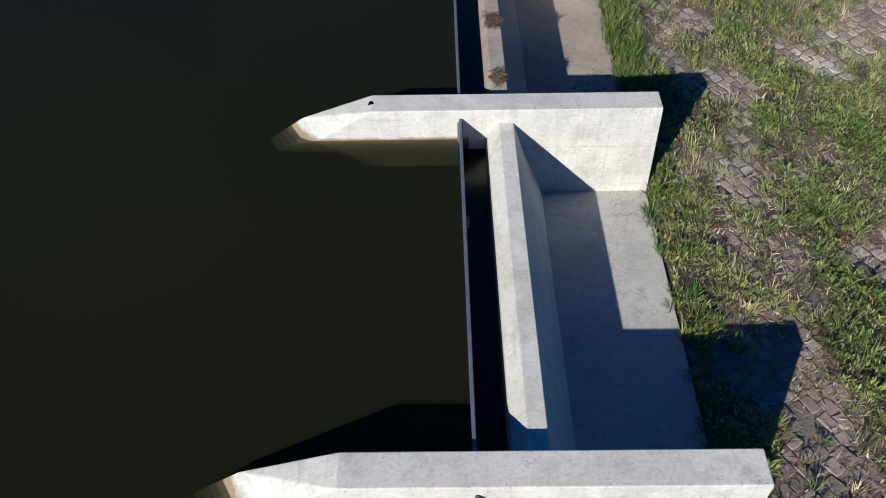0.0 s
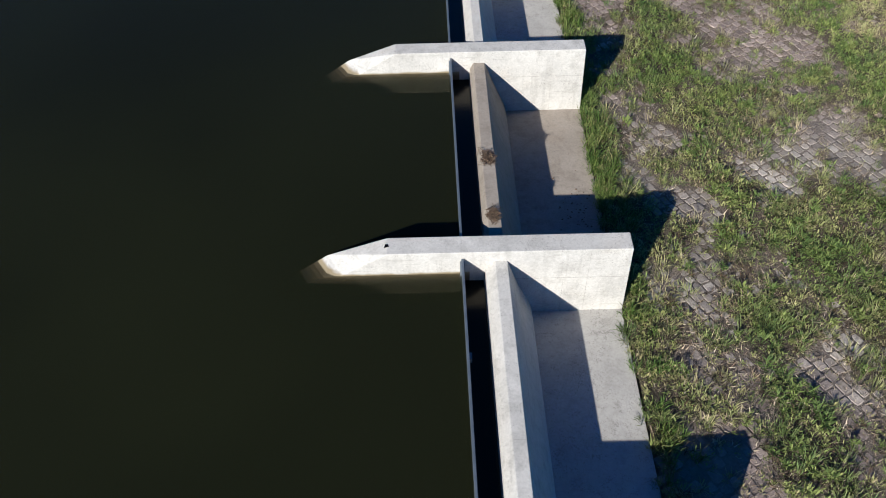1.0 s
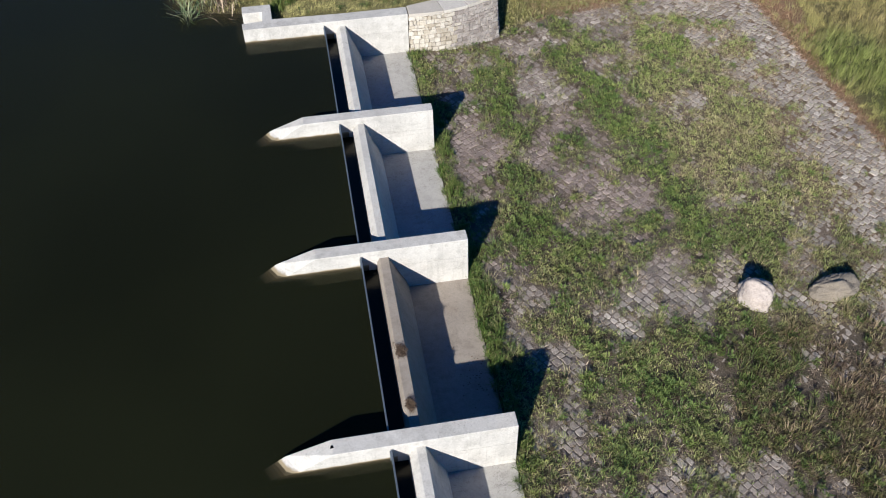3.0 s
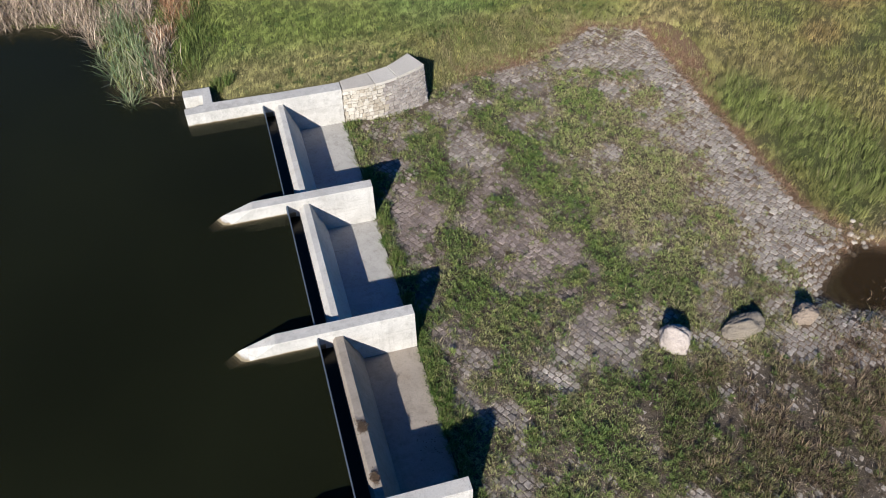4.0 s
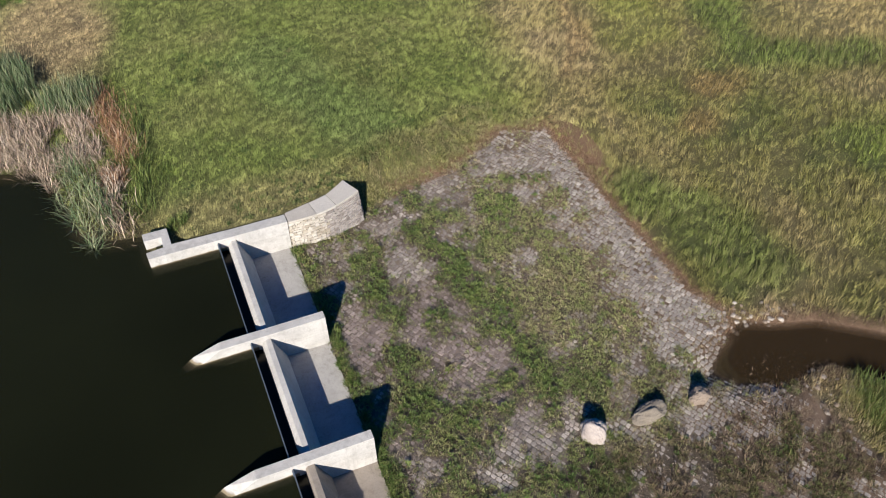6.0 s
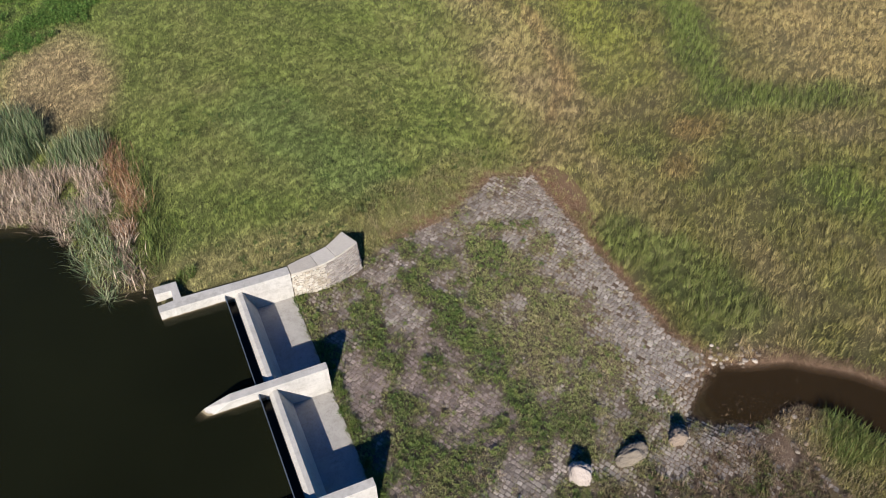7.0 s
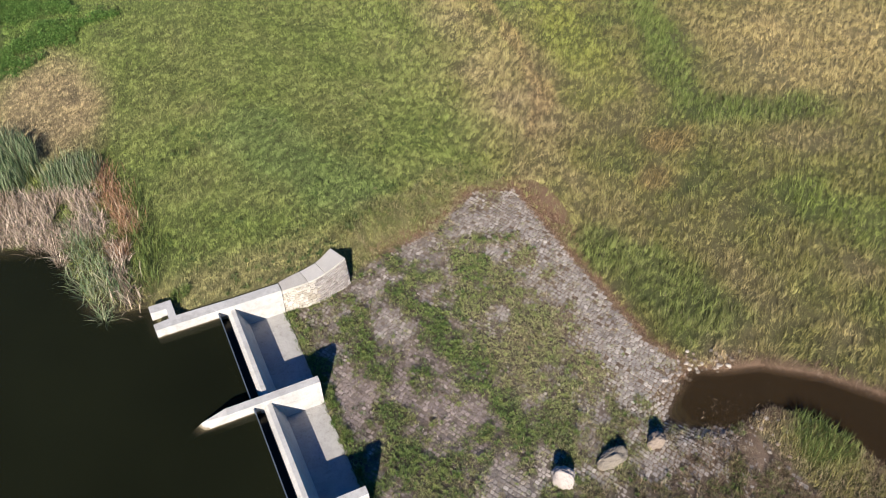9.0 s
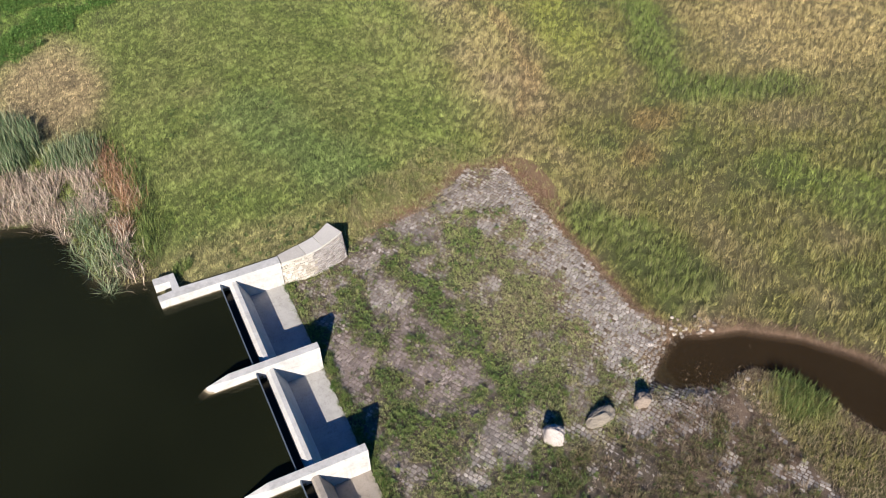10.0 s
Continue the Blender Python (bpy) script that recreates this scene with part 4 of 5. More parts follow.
def build_weeds():
    x, y = scatter(0.02, 17.5, -3, 28.5, 120)
    k = weediness(x, y)
    keep = (inside(PAVED, x, y) > -0.1) & ~pockets(x, y) & (RNG.random(len(x)) < 0.75 * smooth(0.30, 0.95, k) + 0.10) & (channel_gap(x, y) > 0.1)
    x, y, k = x[keep], y[keep], k[keep]
    per = 7
    n = len(x)
    cx, cy = np.repeat(x, per) + RNG.normal(0, 0.035, n * per), np.repeat(y, per) + RNG.normal(0, 0.035, n * per)
    size = np.repeat(RNG.uniform(0.03, 0.085, n) * (0.7 + 0.7 * k), per) * RNG.uniform(0.6, 1.2, n * per)
    tone = fbm(x, y, 2.2, 111) * 0.9 + RNG.normal(0, 0.14, n)
    tone = tone - 0.25 * lushness(x, y)
    colour = blend(dusty([(0.115, 0.175, 0.044), (0.19, 0.245, 0.066), (0.28, 0.305, 0.10), (0.33, 0.29, 0.15), (0.18, 0.13, 0.09)], 0.12), tone)
    colour *= (1.10 + 0.26 * smooth(5.0, 7.0, x) * smooth(12, 14, y))[:, None]
    colour = np.repeat(colour * (1 - 0.4 * southness(x, y))[:, None], per, 0)
    z = ground_z(cx, cy) + 0.015 + RNG.uniform(0, 0.12, n * per) * np.repeat(0.3 + k * (0.4 + 1.2 * fbm(x, y, 0.9, 115)), per)
    ob = leaves("weed_leaves", np.stack([cx, cy, z], 1), size, size * RNG.uniform(0.18, 0.42, n * per), RNG.uniform(0.1, 1.0, n * per), RNG.uniform(0, 6.28, n * per), colour, LEAF)
    stuff(ob, "low green and yellowing weeds growing between the setts", "weeds")


def tufts(name, tx, ty, per, height, width, spread, tone, colours, label, mat=None):
    """Tufts of arching blades that rise from one crown each."""
    m = len(tx)
    n = m * per
    big = np.repeat(np.clip(np.exp(RNG.normal(-0.1, 0.42, m)), 0.4, 2.1), per)
    turn = RNG.uniform(0, 6.28, n)
    r = np.sqrt(RNG.random(n)) * spread * big
    x, y = np.repeat(tx, per) + r * np.cos(turn), np.repeat(ty, per) + r * np.sin(turn)
    colour = blend(colours, np.repeat(tone, per) + RNG.normal(0, 0.10, n)) * np.repeat(RNG.uniform(0.62, 1.45, m), per)[:, None]
    z = np.where((x < 0.03) & (x > -2), APRON, ground_z(x, y))
    ob = blades(name, np.stack([x, y, z], 1), RNG.uniform(*height, n) * big, RNG.uniform(*width, n), RNG.uniform(0.25, 0.9, n), turn + RNG.normal(0, 0.6, n), turn + 1.57, colour, mat or LEAF, True)
    stuff(ob, label, "grass")


HERB = dusty([(0.10, 0.155, 0.048), (0.165, 0.215, 0.07), (0.245, 0.27, 0.10), (0.33, 0.31, 0.15), (0.36, 0.30, 0.19), (0.24, 0.18, 0.125)], 0.12)


DULL = [(0.06, 0.105, 0.026), (0.10, 0.135, 0.038), (0.135, 0.12, 0.052), (0.19, 0.14, 0.085), (0.28, 0.22, 0.15), (0.13, 0.09, 0.065)]


def build_basin_grass():
    x, y = scatter(-0.02, 18.6, -3, 28.5, 36)
    k = weediness(x, y)
    keep = (inside(PAVED, x, y) > -0.1) & (RNG.random(len(x)) < 0.92 * smooth(0.25, 0.85, k) + 0.10) & (channel_gap(x, y) > 0.15)
    x, y, k = x[keep], y[keep], k[keep]
    tone = 0.75 * fbm(x, y, 1.4, 123) + RNG.normal(0, 0.21, len(x)) + 0.12 * smooth(8, 12, x) + 0.30 * (0.75 - k)
    south = southness(x, y)
    tone = tone + 0.22 * south * smooth(7.0, 10.0, x) - 0.25 * lushness(x, y) - 0.14 * smooth(9, 7, x) * (1 - south)
    thin = (RNG.random(len(x)) < np.where(x < 8, 0.6, 0.95)) & ~pockets(x, y)
    x, y, k, tone, south = x[thin], y[thin], k[thin], tone[thin], south[thin]
    low = (x > 8.5) & (y > 12.5)
    dull = (south > 0.5) & (RNG.random(len(x)) < 0.8)
    tufts("dead_weeds", x[dull], y[dull], 34, (0.08, 0.30), (0.010, 0.020), 0.12, tone[dull], DULL, "dark dead weeds standing over the lower basin")
    low, green = low & ~dull, ~low & ~dull
    tufts("basin_grass", x[green], y[green], 36, (0.06, 0.22), (0.008, 0.017), 0.10, tone[green], HERB, "tufts of green and yellowing grass between the setts")
    tufts("short_grass", x[low], y[low], 28, (0.05, 0.14), (0.010, 0.020), 0.12, tone[low] + 0.27, [tuple(1.18 * v for v in c) for c in HERB], "short trodden grass over the middle of the basin")


def build_thatch():
    # dead stalks and moss lying flat over stones and joints
    x, y = scatter(0.02, 17.5, -3, 28.5, 330)
    k = weediness(x, y)
    north = smooth(13.2, 15.0, y) * smooth(7.0, 5.0, x) * (1 - 0.8 * smooth(20.5, 22.5, y))
    messy = np.maximum(north, smooth(9.5, 7.5, x) * smooth(10.0, 12.0, y) * smooth(0.42, 0.55, fbm(x, y, 0.8, 128) + 0.1))
    keep = (inside(PAVED, x, y) > -0.2) & (RNG.random(len(x)) < np.minimum(1, (0.45 + 0.5 * smooth(0.1, 0.5, k)) * smooth(0.3, 0.6, fbm(x, y, 0.6, 127)) + 0.28 * messy)) & (channel_gap(x, y) > 0.1)
    x, y, messy = x[keep], y[keep], messy[keep]
    n = len(x)
    brown = blend([(0.12, 0.085, 0.06), (0.24, 0.18, 0.13), (0.36, 0.29, 0.21), (0.55, 0.48, 0.38)], fbm(x, y, 1.2, 129) * 0.4 + RNG.uniform(-0.15, 0.75, n))
    mauve = blend([(0.10, 0.078, 0.072), (0.17, 0.135, 0.122), (0.25, 0.21, 0.19), (0.62, 0.57, 0.51)], RNG.uniform(0, 0.78, n) + 0.35 * (RNG.random(n) < 0.16))
    colour = brown * (1 - 0.85 * messy)[:, None] + mauve * (0.85 * messy)[:, None]
    ob = blades("dry_thatch", on_ground(x, y, 0.03), RNG.uniform(0.04, 0.17, n), RNG.uniform(0.012, 0.034, n), RNG.uniform(0.75, 0.99, n), RNG.uniform(0, 6.28, n), RNG.uniform(0, 6.28, n), colour, STRAW)
    stuff(ob, "flat brown thatch of dead stalks over the setts", "dead grass")


def build_rim_litter():
    # rust-brown swept litter along the outer rim of the setts
    x, y = scatter(5.5, 18.5, 12.5, 30, 420)
    d = inside(PAVED, x, y)
    wide = 0.45 + 0.8 * smooth(13, 16, x) * smooth(21, 24, y)
    keep = (d < 0.2) & (d > -wide * (0.5 + fbm(x, y, 1.4, 137))) & (channel_gap(x, y) > 0.2)
    x, y = x[keep], y[keep]
    n = len(x)
    colour = blend([(0.14, 0.075, 0.045), (0.26, 0.15, 0.09), (0.36, 0.23, 0.15), (0.48, 0.38, 0.27)], RNG.uniform(0, 0.9, n))
    ob = blades("rim_litter", on_ground(x, y, 0.025), RNG.uniform(0.06, 0.22, n), RNG.uniform(0.012, 0.032, n), RNG.uniform(0.65, 0.98, n), RNG.uniform(0, 6.28, n), RNG.uniform(0, 6.28, n), colour, STRAW)
    stuff(ob, "rust-brown plant litter swept along the paving rim", "dead grass")


def leafy_plants(name, x, y, per, reach, slim, colours, tone, label):
    """Plants with lance-shaped leaves set all round a short stem."""
    m = len(x)
    n = m * per
    big = np.repeat(RNG.uniform(*reach, m), per)
    turn = RNG.uniform(0, 6.28, n)
    up = np.sqrt(RNG.random(n))
    cx, cy = np.repeat(x, per) + RNG.normal(0, 0.22, n) * big, np.repeat(y, per) + RNG.normal(0, 0.22, n) * big
    colour = blend(colours, np.repeat(tone, per) + RNG.normal(0, 0.10, n)) * (1 - 0.35 * southness(np.repeat(x, per), np.repeat(y, per)))[:, None]
    place = np.stack([cx, cy, ground_z(cx, cy) + 0.02 + big * 0.9 * up], 1)
    size = big * RNG.uniform(0.55, 1.1, n) * (1.15 - 0.45 * up)
    ob = leaves(name, place, size, size * RNG.uniform(*slim, n), RNG.uniform(-0.15, 0.55, n) + 0.5 * up, turn, colour, LEAF)
    stuff(ob, label, "weeds")


def build_rosettes():
    x, y = scatter(0.1, 17.0, -3, 27, 13)
    k, lush = weediness(x, y), lushness(x, y)
    fits = (inside(PAVED, x, y) > 0.1) & (channel_gap(x, y) > 0.2)
    middle = smooth(9.0, 7.0, x)
    keep = fits & (RNG.random(len(x)) < (0.03 + 1.0 * smooth(0.4, 0.8, k) * (0.30 + 0.90 * lush)) * (0.25 + 0.75 * np.maximum(middle, lush)))
    tone = 0.55 * fbm(x, y, 1.0, 116) + RNG.uniform(-0.15, 0.40, len(x))
    leafy_plants("weed_rosettes", x[keep], y[keep], 30, (0.09, 0.22), (0.14, 0.26), [(0.085, 0.138, 0.040), (0.160, 0.222, 0.064), (0.25, 0.30, 0.092), (0.37, 0.385, 0.135)], tone[keep],
                 "green leafy weeds rooted between the setts")
    x, y = scatter(0.1, 17.0, -3, 27, 9)
    k = weediness(x, y)
    fits = (inside(PAVED, x, y) > 0.1) & (channel_gap(x, y) > 0.2)
    keep = fits & (RNG.random(len(x)) < (0.04 + 0.5 * smooth(0.3, 0.6, k)) * (1 - 0.8 * lushness(x, y)) * (0.35 + 0.65 * np.maximum(smooth(7.5, 5.5, x), smooth(10, 8, y))))
    leafy_plants("withered_weeds", x[keep], y[keep], 20, (0.07, 0.18), (0.08, 0.16), [(0.035, 0.026, 0.02), (0.075, 0.05, 0.035), (0.13, 0.085, 0.05), (0.10, 0.11, 0.04)], RNG.uniform(0, 0.95, keep.sum()),
                 "dark withered weeds between the setts")


def build_edge_grass():
    # tufts along the foot of the aprons
    n_t = 430
    ty = RNG.uniform(-3, 23.4, n_t)
    tx = np.abs(RNG.normal(0, 0.32, n_t))
    keep = RNG.random(n_t) < 0.25 + 0.9 * smooth(0.35, 0.6, fbm(tx * 0, ty, 2.2, 131)) - 0.55 * smooth(12.5, 14, ty)
    tx, ty = tx[keep], ty[keep]
    per = 42
    n = len(tx) * per
    x, y = np.repeat(tx, per) + RNG.normal(0, 0.06, n), np.repeat(ty, per) + RNG.normal(0, 0.06, n)
    z = np.where(x < 0.03, APRON, ground_z(x, y))
    colour = blend([(0.07, 0.125, 0.03), (0.12, 0.185, 0.045), (0.18, 0.225, 0.065), (0.27, 0.25, 0.12)], np.repeat(RNG.uniform(0, 0.8, len(tx)), per) + RNG.normal(0, 0.14, n))
    ob = blades("edge_grass", np.stack([x, y, z], 1), RNG.uniform(0.14, 0.40, n), RNG.uniform(0.009, 0.019, n), RNG.uniform(0.15, 0.85, n), RNG.uniform(0, 6.28, n), RNG.uniform(0, 6.28, n), colour, LEAF, True)
    stuff(ob, "tall green grass tufts along the apron edge", "grass")


def build_meadow():
    x, y = scatter(-14, 60, 2, 68, 760)
    x, y = x[(x > 14.5) | (y > 24)], y[(x > 14.5) | (y > 24)]
    thick = 1 - 0.62 * smooth(34, 60, y) - 0.45 * smooth(16, 24, x) * smooth(60, 30, y)
    seen = (y < 63 - 0.40 * x) & (x < 30 + 0.78 * y) & (RNG.random(len(x)) < thick)
    x, y = x[seen], y[seen]
    lake, paved, gap = inside(LAKE, x, y), inside(PAVED, x, y), channel_gap(x, y)
    wing = np.interp(x, [-6.2, -5.0, -4.9, 0, 0.8, 2.2, 3.3, 3.9, 4.2], [25.45, 25.45, 24.4, 24.3, 24.55, 24.9, 25.6, 25.0, -90])
    keep = (lake < -0.15) & (paved < -0.15 - 0.3 * RNG.random(len(x))) & (gap > 0.25 + 0.5 * RNG.random(len(x))) & (y > wing) & (RNG.random(len(x)) > np.where(x < 14, 0.12, 0.45) * smooth(0.45, 0.65, fbm(x, y, 0.7, 141)))
    keep &= ~((np.hypot((x - 17.0) / 0.8, (y - 26.3) / 2.2) < 1.0) & (RNG.random(len(x)) < 0.85))
    x, y = x[keep], y[keep]
    n = len(x)
    left = smooth(17, 11, x)
    # blades lie over in tussocks, most of them one way; tussocks are combed along that way
    way = 0.6 + 3.0 * (fbm(x, y, 3.5, 151) - 0.5)
    turn = way + RNG.normal(0, 0.9, n)
    u, v = x * math.cos(0.6) + y * math.sin(0.6), y * math.cos(0.6) - x * math.sin(0.6)
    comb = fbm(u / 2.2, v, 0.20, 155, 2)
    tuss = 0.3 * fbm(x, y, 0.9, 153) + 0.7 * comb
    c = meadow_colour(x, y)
    # blade tone drops between tussocks, as shade put into the colour
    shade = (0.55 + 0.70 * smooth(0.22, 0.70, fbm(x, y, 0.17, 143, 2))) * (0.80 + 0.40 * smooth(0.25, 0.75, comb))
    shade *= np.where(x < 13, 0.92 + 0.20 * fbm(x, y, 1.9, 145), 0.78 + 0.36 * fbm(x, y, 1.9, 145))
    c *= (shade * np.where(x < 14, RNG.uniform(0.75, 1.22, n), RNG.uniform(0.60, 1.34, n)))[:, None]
    stray = RNG.random(n)
    c = np.where((stray < np.where(x < 13, 0.03, 0.06))[:, None], np.array((0.30, 0.265, 0.16)), c)
    rise = ground_z(x, y + 0.3) - ground_z(x, y - 0.3)
    turn = np.where((rise > 0.07) & (x < 16), -1.4 + RNG.normal(0, 1.0, n), turn)      # on the bank they hang downhill
    rank = np.minimum(1.0, smooth(3.0, 0.8, band_gap([(36.5, 47.0), (31.8, 34.6), (31.6, 30.0), (38.0, 27.4)], x, y)) + smooth(3.0, 1.0, band_gap([(17.9, 21.5), (19.8, 18.6), (20.0, 15.6)], x, y)))
    tall = (0.08 + 0.05 * left + (0.11 * left + 0.34 * (1 - left) + 0.18 * rank) * smooth(0.35, 0.7, tuss)) * RNG.uniform(0.6, 1.25, n) * (0.75 + 0.25 * smooth(0.2, 2.5, -inside(PAVED, x, y)))
    bank = (rise > 0.07) & (x < 16) & (x > 3.5)
    tall = np.where(bank, tall * 1.25, tall)
    worn = (bank * 0.6 * smooth(0.35, 0.65, fbm(x, y, 1.0, 157)))[:, None]
    c = c * (1 - worn) + np.array((0.42, 0.37, 0.21)) * worn * (0.35 + 1.1 * fbm(x, y, 0.25, 159, 2))[:, None]
    wide = (RNG.uniform(0.009, 0.020, n) * left + RNG.uniform(0.012, 0.028, n) * (1 - left)) * (1 + 0.7 * smooth(34, 60, y))
    lean = (RNG.uniform(0.35, 0.92, n) * left + RNG.uniform(0.08, 0.6, n) * (1 - left)) * np.where(bank, 0.5, 1.0)
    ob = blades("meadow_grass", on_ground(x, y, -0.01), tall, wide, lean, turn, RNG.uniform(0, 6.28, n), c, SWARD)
    stuff(ob, "long green and straw-coloured meadow grass, wind-laid", "grass")


def reed_bed(name, count, pick, height, width, colours, lean, label, mat, base=None):
    x, y = pick(count)
    n = len(x)
    colour = blend(colours, fbm(x, y, 1.4, 161) * 0.5 + RNG.uniform(-0.1, 0.7, n))
    z = np.maximum(ground_z(x, y), WATER - 0.25)
    turn = RNG.uniform(0, 6.28, n)
    ob = blades(name, np.stack([x, y, z], 1), RNG.uniform(*height, n), RNG.uniform(*width, n), RNG.uniform(*lean, n), turn, turn + 1.57 + RNG.normal(0, 0.4, n), colour, mat, True)
    stuff(ob, label, "reeds")


def along_shore(lo, hi, x0, x1, y0, y1, seed, share):
    def pick(count):
        x, y = RNG.uniform(x0, x1, count * 6), RNG.uniform(y0, y1, count * 6)
        d = -inside(LAKE, x, y)
        k = (d > lo) & (d < hi) & (fbm(x, y, 1.3, seed) > share)
        return x[k][:count], y[k][:count]
    return pick


def around(cx, cy, rx, ry):
    def pick(count):
        a, d = RNG.uniform(0, 6.28, count), np.sqrt(RNG.random(count))
        return cx + rx * d * np.cos(a), cy + ry * d * np.sin(a)
    return pick


def strip(line, wide):
    """Places beside a line, thinning outwards."""
    def pick(count):
        p = np.array(line, float)
        k = RNG.random(count) * (len(p) - 1)
        i = k.astype(int)
        c = p[i] * (1 - (k - i))[:, None] + p[i + 1] * (k - i)[:, None]
        return c[:, 0] + RNG.normal(0, wide, count), c[:, 1] + RNG.normal(0, wide, count)
    return pick


def build_reeds():
    green = [(0.07, 0.115, 0.05), (0.15, 0.215, 0.10), (0.25, 0.30, 0.16), (0.42, 0.40, 0.26)]
    dead = [(0.09, 0.06, 0.04), (0.33, 0.25, 0.18), (0.54, 0.43, 0.33), (0.66, 0.56, 0.45)]
    rust = [(0.13, 0.06, 0.032), (0.27, 0.135, 0.07), (0.38, 0.22, 0.12), (0.50, 0.40, 0.28)]
    olive = [(0.07, 0.11, 0.026), (0.13, 0.18, 0.045), (0.21, 0.24, 0.08)]
    shore_line = [(-8.9, 33.0), (-8.7, 31.2), (-8.0, 28.8), (-7.2, 26.8)]
    reed_bed("green_reeds", 560, strip(shore_line, 0.38), (0.5, 1.3), (0.018, 0.040), green, (0.25, 0.95), "green cattail reeds at the lake edge", LEAF)
    reed_bed("green_reeds", 700, around(-8.3, 37.3, 1.7, 1.5), (0.7, 1.5), (0.018, 0.040), green, (0.05, 0.5), "green reeds behind the dead stand", LEAF)
    reed_bed("green_reeds", 1500, around(-12.0, 39.8, 2.2, 2.9), (0.8, 1.8), (0.018, 0.042), green, (0.05, 0.5), "green reeds behind the dead stand", LEAF)
    reed_bed("dead_reeds", 7200, along_shore(-0.3, 4.2, -18, -7.2, 30.5, 38.5, 175, 0.40), (0.35, 1.2), (0.014, 0.036), dead, (0.35, 0.97), "broken pale dead reeds lying in a mat", STRAW)
    reed_bed("dead_reeds", 420, strip([(-7.0, 30.4), (-7.1, 28.4), (-6.9, 26.0)], 0.3), (0.4, 1.0), (0.022, 0.045), dead, (0.3, 0.9), "pale dead reed stalks by the abutment", STRAW)
    reed_bed("rusty_sedge", 1300, strip([(-6.9, 37.6), (-6.5, 35.0), (-6.2, 33.0), (-6.0, 31.2)], 0.36), (0.4, 1.0), (0.015, 0.034), rust, (0.4, 0.95), "rust-brown dead sedge beside the reeds", STRAW)
    reed_bed("rusty_sedge", 320, around(-6.8, 29.9, 0.5, 0.7), (0.4, 0.9), (0.015, 0.034), rust, (0.4, 0.95), "rust-brown dead sedge beside the reeds", STRAW)
    reed_bed("green_sedge", 520, strip([(-5.5, 34.5), (-5.4, 31.5), (-5.8, 28.8), (-5.9, 26.6)], 0.32), (0.4, 1.0), (0.02, 0.04), olive, (0.25, 0.8), "dark green sedge on the bank", LEAF)
    reed_bed("green_sedge", 260, around(-4.6, 25.7, 0.6, 0.45), (0.2, 0.5), (0.018, 0.035), olive, (0.3, 0.85), "green sedge behind the abutment", LEAF)
    reed_bed("green_sedge", 160, around(-4.6, 29.3, 0.5, 0.6), (0.2, 0.5), (0.018, 0.035), olive, (0.3, 0.85), "tuft of green sedge on the bank", LEAF)
    reed_bed("green_reeds", 46, around(-8.3, 25.9, 0.25, 0.3), (0.8, 1.3), (0.025, 0.045), green, (0.6, 0.97), "drooping reed clump standing in the water", LEAF)
    reed_bed("green_reeds", 130, strip([(-9.4, 29.8), (-8.9, 28.2), (-8.4, 26.6)], 0.28), (0.7, 1.2), (0.025, 0.045), green, (0.6, 0.97), "drooping reeds leaning over the water", LEAF)


def build_bank_grass():
    # the tussocky tongue between stream and setts
    x, y = scatter(16.6, 24.5, -3, 10.2, 300)
    gap, paved = channel_gap(x, y), inside(PAVED, x, y)
    keep = (gap > 0.25) & (gap < 6.5) & (paved < 0.3 * RNG.random(len(x)) - 0.1) & (y < 9.4) & (x < 24) & (x > 18.0 + 0.9 * RNG.random(len(x)) * (y > 2))
    x, y = x[keep], y[keep]
    n = len(x)
    off = np.hypot((x - 20.6) / 1.55, (y - 7.0) / 1.6) + 0.7 * (fbm(x, y, 1.1, 183) - 0.5)
    lush = smooth(1.25, 0.6, off)
    tone = 0.78 - 0.60 * lush + 0.45 * (fbm(x, y, 1.3, 181) - 0.5) + RNG.normal(0, 0.13, n)
    colour = blend([(0.10, 0.14, 0.038), (0.18, 0.215, 0.062), (0.30, 0.295, 0.12), (0.33, 0.275, 0.17), (0.20, 0.14, 0.095)], tone)
    turn = RNG.uniform(0, 6.28, n)
    ob = blades("bank_grass", on_ground(x, y), RNG.uniform(0.25, 0.7, n) * (0.35 + 1.0 * lush), RNG.uniform(0.013, 0.028, n), RNG.uniform(0.2, 0.8, n), turn, turn + 1.57, colour, LEAF, True)
    stuff(ob, "tall yellow-green grass on the stream bank", "grass")
    # pale stubble standing in the pool
    n = 60
    x, y = RNG.normal(17.2, 1.1, n), RNG.normal(10.4, 0.45, n)
    ob = blades("reed_stubs", np.stack([x, y, np.full(n, STREAM - 0.03)], 1), RNG.uniform(0.08, 0.30, n), RNG.uniform(0.012, 0.03, n), RNG.uniform(0.5, 0.97, n), RNG.uniform(0, 6.28, n), RNG.uniform(0, 6.28, n),
                blend([(0.12, 0.085, 0.06), (0.36, 0.29, 0.21)], RNG.random(n)), STRAW)
    stuff(ob, "pale broken stalks standing in the stream pool", "dead reeds")


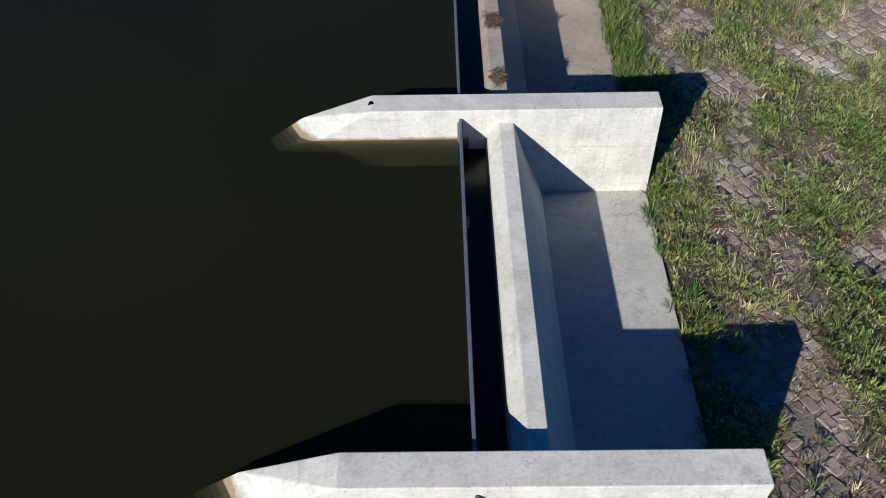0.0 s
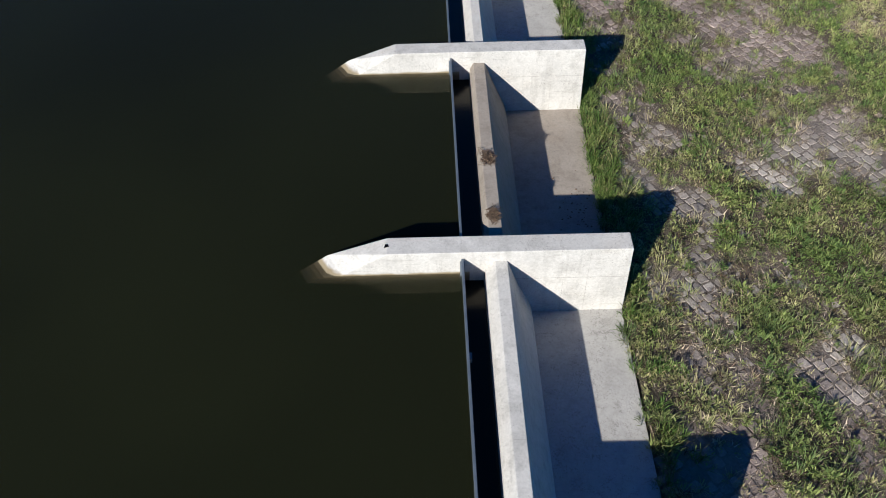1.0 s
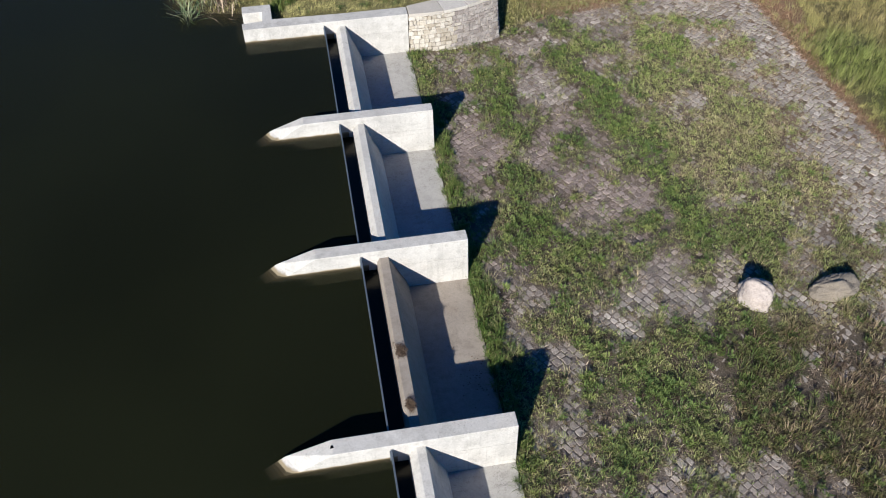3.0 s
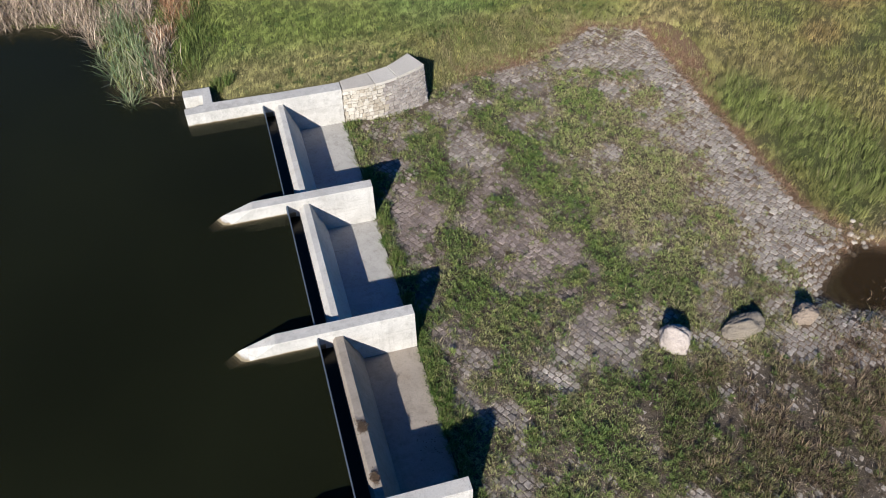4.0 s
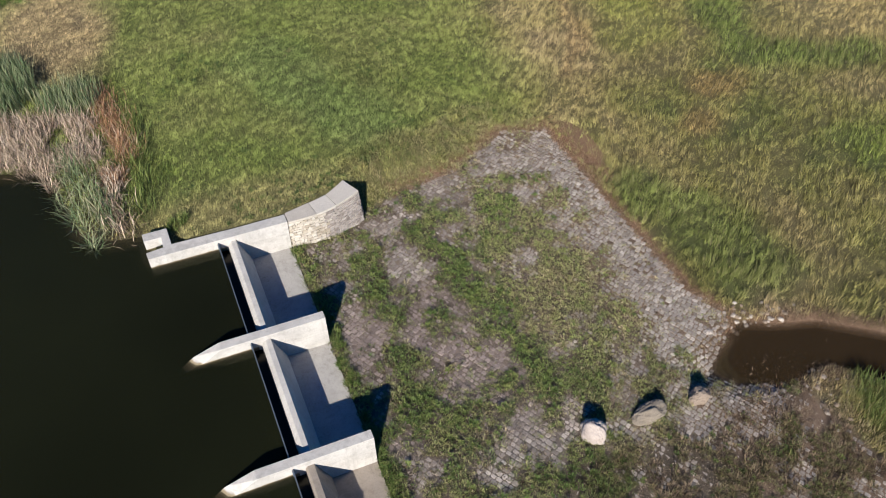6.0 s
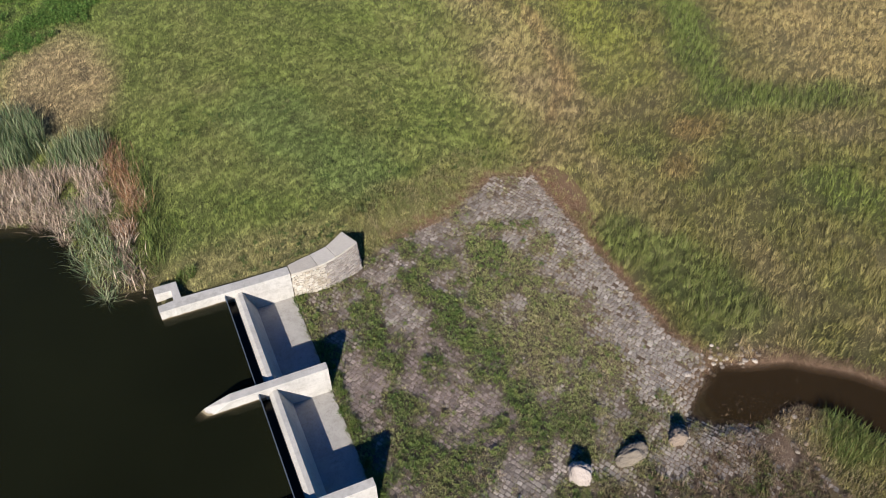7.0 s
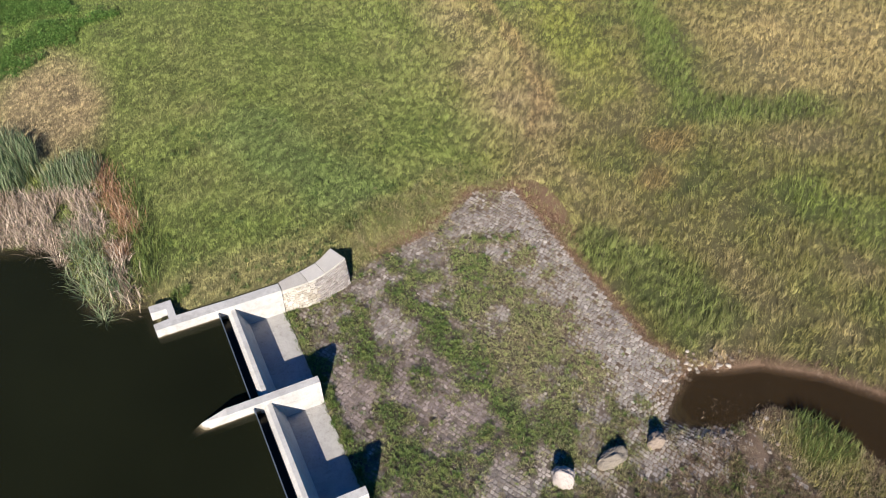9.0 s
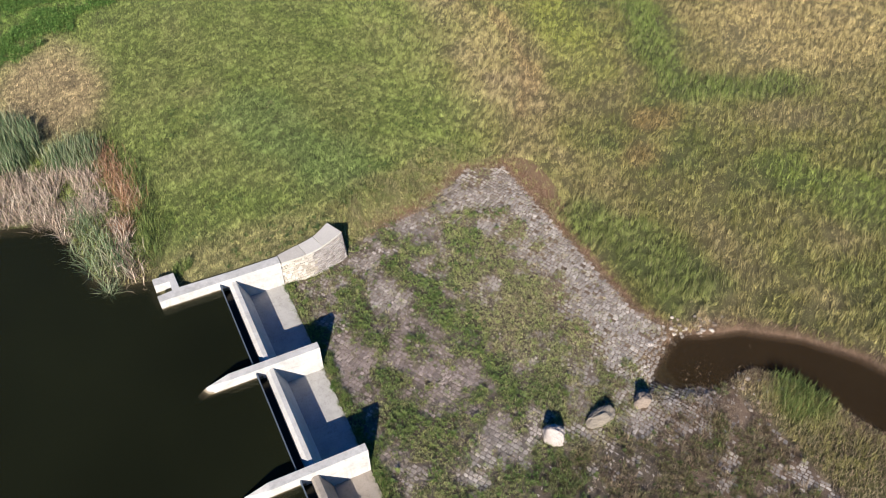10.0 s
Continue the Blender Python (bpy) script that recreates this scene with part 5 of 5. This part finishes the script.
def build_bank_litter():
    # dead stalks and roots along the water's edge
    x, y = scatter(13.5, 27, -4, 15, 330)
    gap = channel_gap(x, y)
    side = smooth(18.6, 16.8, x) * smooth(9.6, 8.4, y) * 1.5
    keep = (gap > -0.12) & (gap < 0.45 + 0.75 * fbm(x, y, 0.8, 187) + side) & (x + 0.6 * y > 22.0 - 4 * side)
    x, y = x[keep], y[keep]
    n = len(x)
    colour = blend([(0.07, 0.048, 0.032), (0.15, 0.10, 0.065), (0.24, 0.17, 0.11), (0.36, 0.29, 0.21)], RNG.uniform(0, 0.8, n) + 0.4 * (fbm(x, y, 0.7, 189) - 0.5))
    turn = RNG.uniform(0, 6.28, n)
    ob = blades("bank_litter", on_ground(x, y, 0.01), RNG.uniform(0.08, 0.30, n), RNG.uniform(0.012, 0.03, n), RNG.uniform(0.55, 0.98, n), turn, turn + 1.57, colour, STRAW)
    stuff(ob, "brown dead stalks and roots along the muddy bank", "dead grass")


def build_herbs():
    x, y = scatter(-17, -2.5, 49, 67, 26)
    near = np.full(len(x), -1.0)
    for hx, hy, r in ((-3.9, 55.2, 1.1), (-7.2, 54.4, 1.9), (-9.2, 53.6, 1.6), (-10.4, 50.9, 1.7), (-10.2, 59.0, 3.4), (-6.6, 58.0, 1.6), (-13.5, 54.5, 2.0)):
        near = np.maximum(near, 1 - np.hypot(x - hx, y - hy) / r)
    keep = near > 0.04 + 2.3 * (fbm(x, y, 0.9, 191) - 0.46)
    x, y = x[keep], y[keep]
    per = 16
    n = len(x) * per
    cx, cy = np.repeat(x, per) + RNG.normal(0, 0.15, n), np.repeat(y, per) + RNG.normal(0, 0.15, n)
    size = RNG.uniform(0.06, 0.17, n)
    colour = blend([(0.06, 0.13, 0.026), (0.11, 0.21, 0.042), (0.22, 0.34, 0.085)], RNG.random(n))
    ob = leaves("bank_herbs", on_ground(cx, cy, 0.2) + np.stack([np.zeros(n), np.zeros(n), RNG.uniform(-0.18, 0.2, n)], 1), size, size * 0.6, RNG.uniform(-0.2, 0.9, n), RNG.uniform(0, 6.28, n), colour, LEAF)
    stuff(ob, "bright green broad-leaved herbs on the far bank", "herbs")


def build_bank_weeds():
    x, y = scatter(-5.6, 15, 24.4, 40, 5)
    wing = np.interp(x, [-5.0, -4.9, 0, 0.8, 2.2, 3.3, 3.9, 4.2], [25.45, 24.45, 24.4, 24.65, 25.0, 25.7, 25.2, 24.4])
    near_wall = smooth(4.0, 0.5, y - wing)
    keep = (y > wing) & (inside(PAVED, x, y) < -0.3) & (inside(LAKE, x, y) < -0.3) & (fbm(x, y, 1.6, 193) > 0.56 - 0.16 * near_wall) & (RNG.random(len(x)) < 0.35 + 0.6 * near_wall)
    leafy_plants("bank_weeds", x[keep], y[keep], 26, (0.10, 0.26), (0.14, 0.30), [(0.07, 0.11, 0.035), (0.13, 0.18, 0.055), (0.19, 0.23, 0.075), (0.27, 0.24, 0.13)], RNG.uniform(0, 0.9, keep.sum()),
                 "olive leafy weeds in the grass of the bank")


def build_bank_tufts():
    # dry tufts hanging over the rim between the wing wall and the outer corner of the setts
    x, y = scatter(3.9, 15.5, 24.8, 31.5, 34)
    d = inside(PAVED, x, y)
    keep = (d < -0.05) & (d > -2.4) & (y > np.interp(x, [3.9, 4.1], [25.4, 24.5])) & (RNG.random(len(x)) < 0.25 + 0.8 * smooth(0.3, 0.6, fbm(x, y, 0.6, 195)))
    x, y, d = x[keep], y[keep], d[keep]
    tone = 0.30 + 0.35 * smooth(-1.4, -0.2, d) + 0.5 * (fbm(x, y, 1.1, 197) - 0.5) + RNG.normal(0, 0.12, len(x))
    tufts("bank_tufts", x, y, 20, (0.10, 0.24), (0.009, 0.019), 0.11, tone, [(0.13, 0.175, 0.05), (0.21, 0.24, 0.08), (0.30, 0.29, 0.125), (0.38, 0.33, 0.19), (0.34, 0.24, 0.145)],
          "straw and green grass tufts on the bank above the setts")


build_weeds()
build_bank_tufts()
build_bank_weeds()
build_basin_grass()
build_thatch()
build_rim_litter()
build_rosettes()
build_edge_grass()
build_meadow()
build_reeds()
build_bank_grass()
build_bank_litter()
build_herbs()


# ---- rubble at the mouth of the stream ----
def build_rubble():
    r = random.Random(31)
    shapes = []
    for k in range(6):
        bm = bmesh.new()
        bmesh.ops.create_icosphere(bm, subdivisions=2, radius=1.0)
        for v in bm.verts:
            v.co *= 1 + 0.35 * noise.noise(v.co * 1.2 + Vector((k * 4.0, 0, 0)))
            v.co.z *= 0.55
            v.co.y *= 0.8
        me = bpy.data.meshes.new("rubble_stone")
        bm.to_mesh(me)
        bm.free()
        me.materials.append(SETT_SINGLE if k % 3 else GRANITE_BROWN)
        shapes.append(me)
    lots = [(17.4, 13.0, 0.7, 0.35, 34), (18.9, 12.6, 0.7, 0.22, 22), (17.2, 9.2, 0.9, 0.3, 20), (19.0, 8.8, 0.6, 0.5, 26), (17.6, 6.6, 0.5, 1.2, 16), (20.3, 8.2, 0.4, 0.4, 10)]
    for cx, cy, sx, sy, n in lots:
        for _ in range(n):
            x, y = r.gauss(cx, sx), r.gauss(cy, sy)
            s = r.uniform(0.05, 0.15)
            ob = new("rubble_stone", shapes[r.randrange(6)])
            ob.matrix_world = pose(*rest(x, y, 0.2 * s), 0, 0, r.uniform(0, 360)) @ Matrix.Diagonal((s, s, s, 1))
            tagged(ob, "loose grey rubble stone at the muddy stream edge", "stone", "rubble at the stream")


build_rubble()
build_setts()
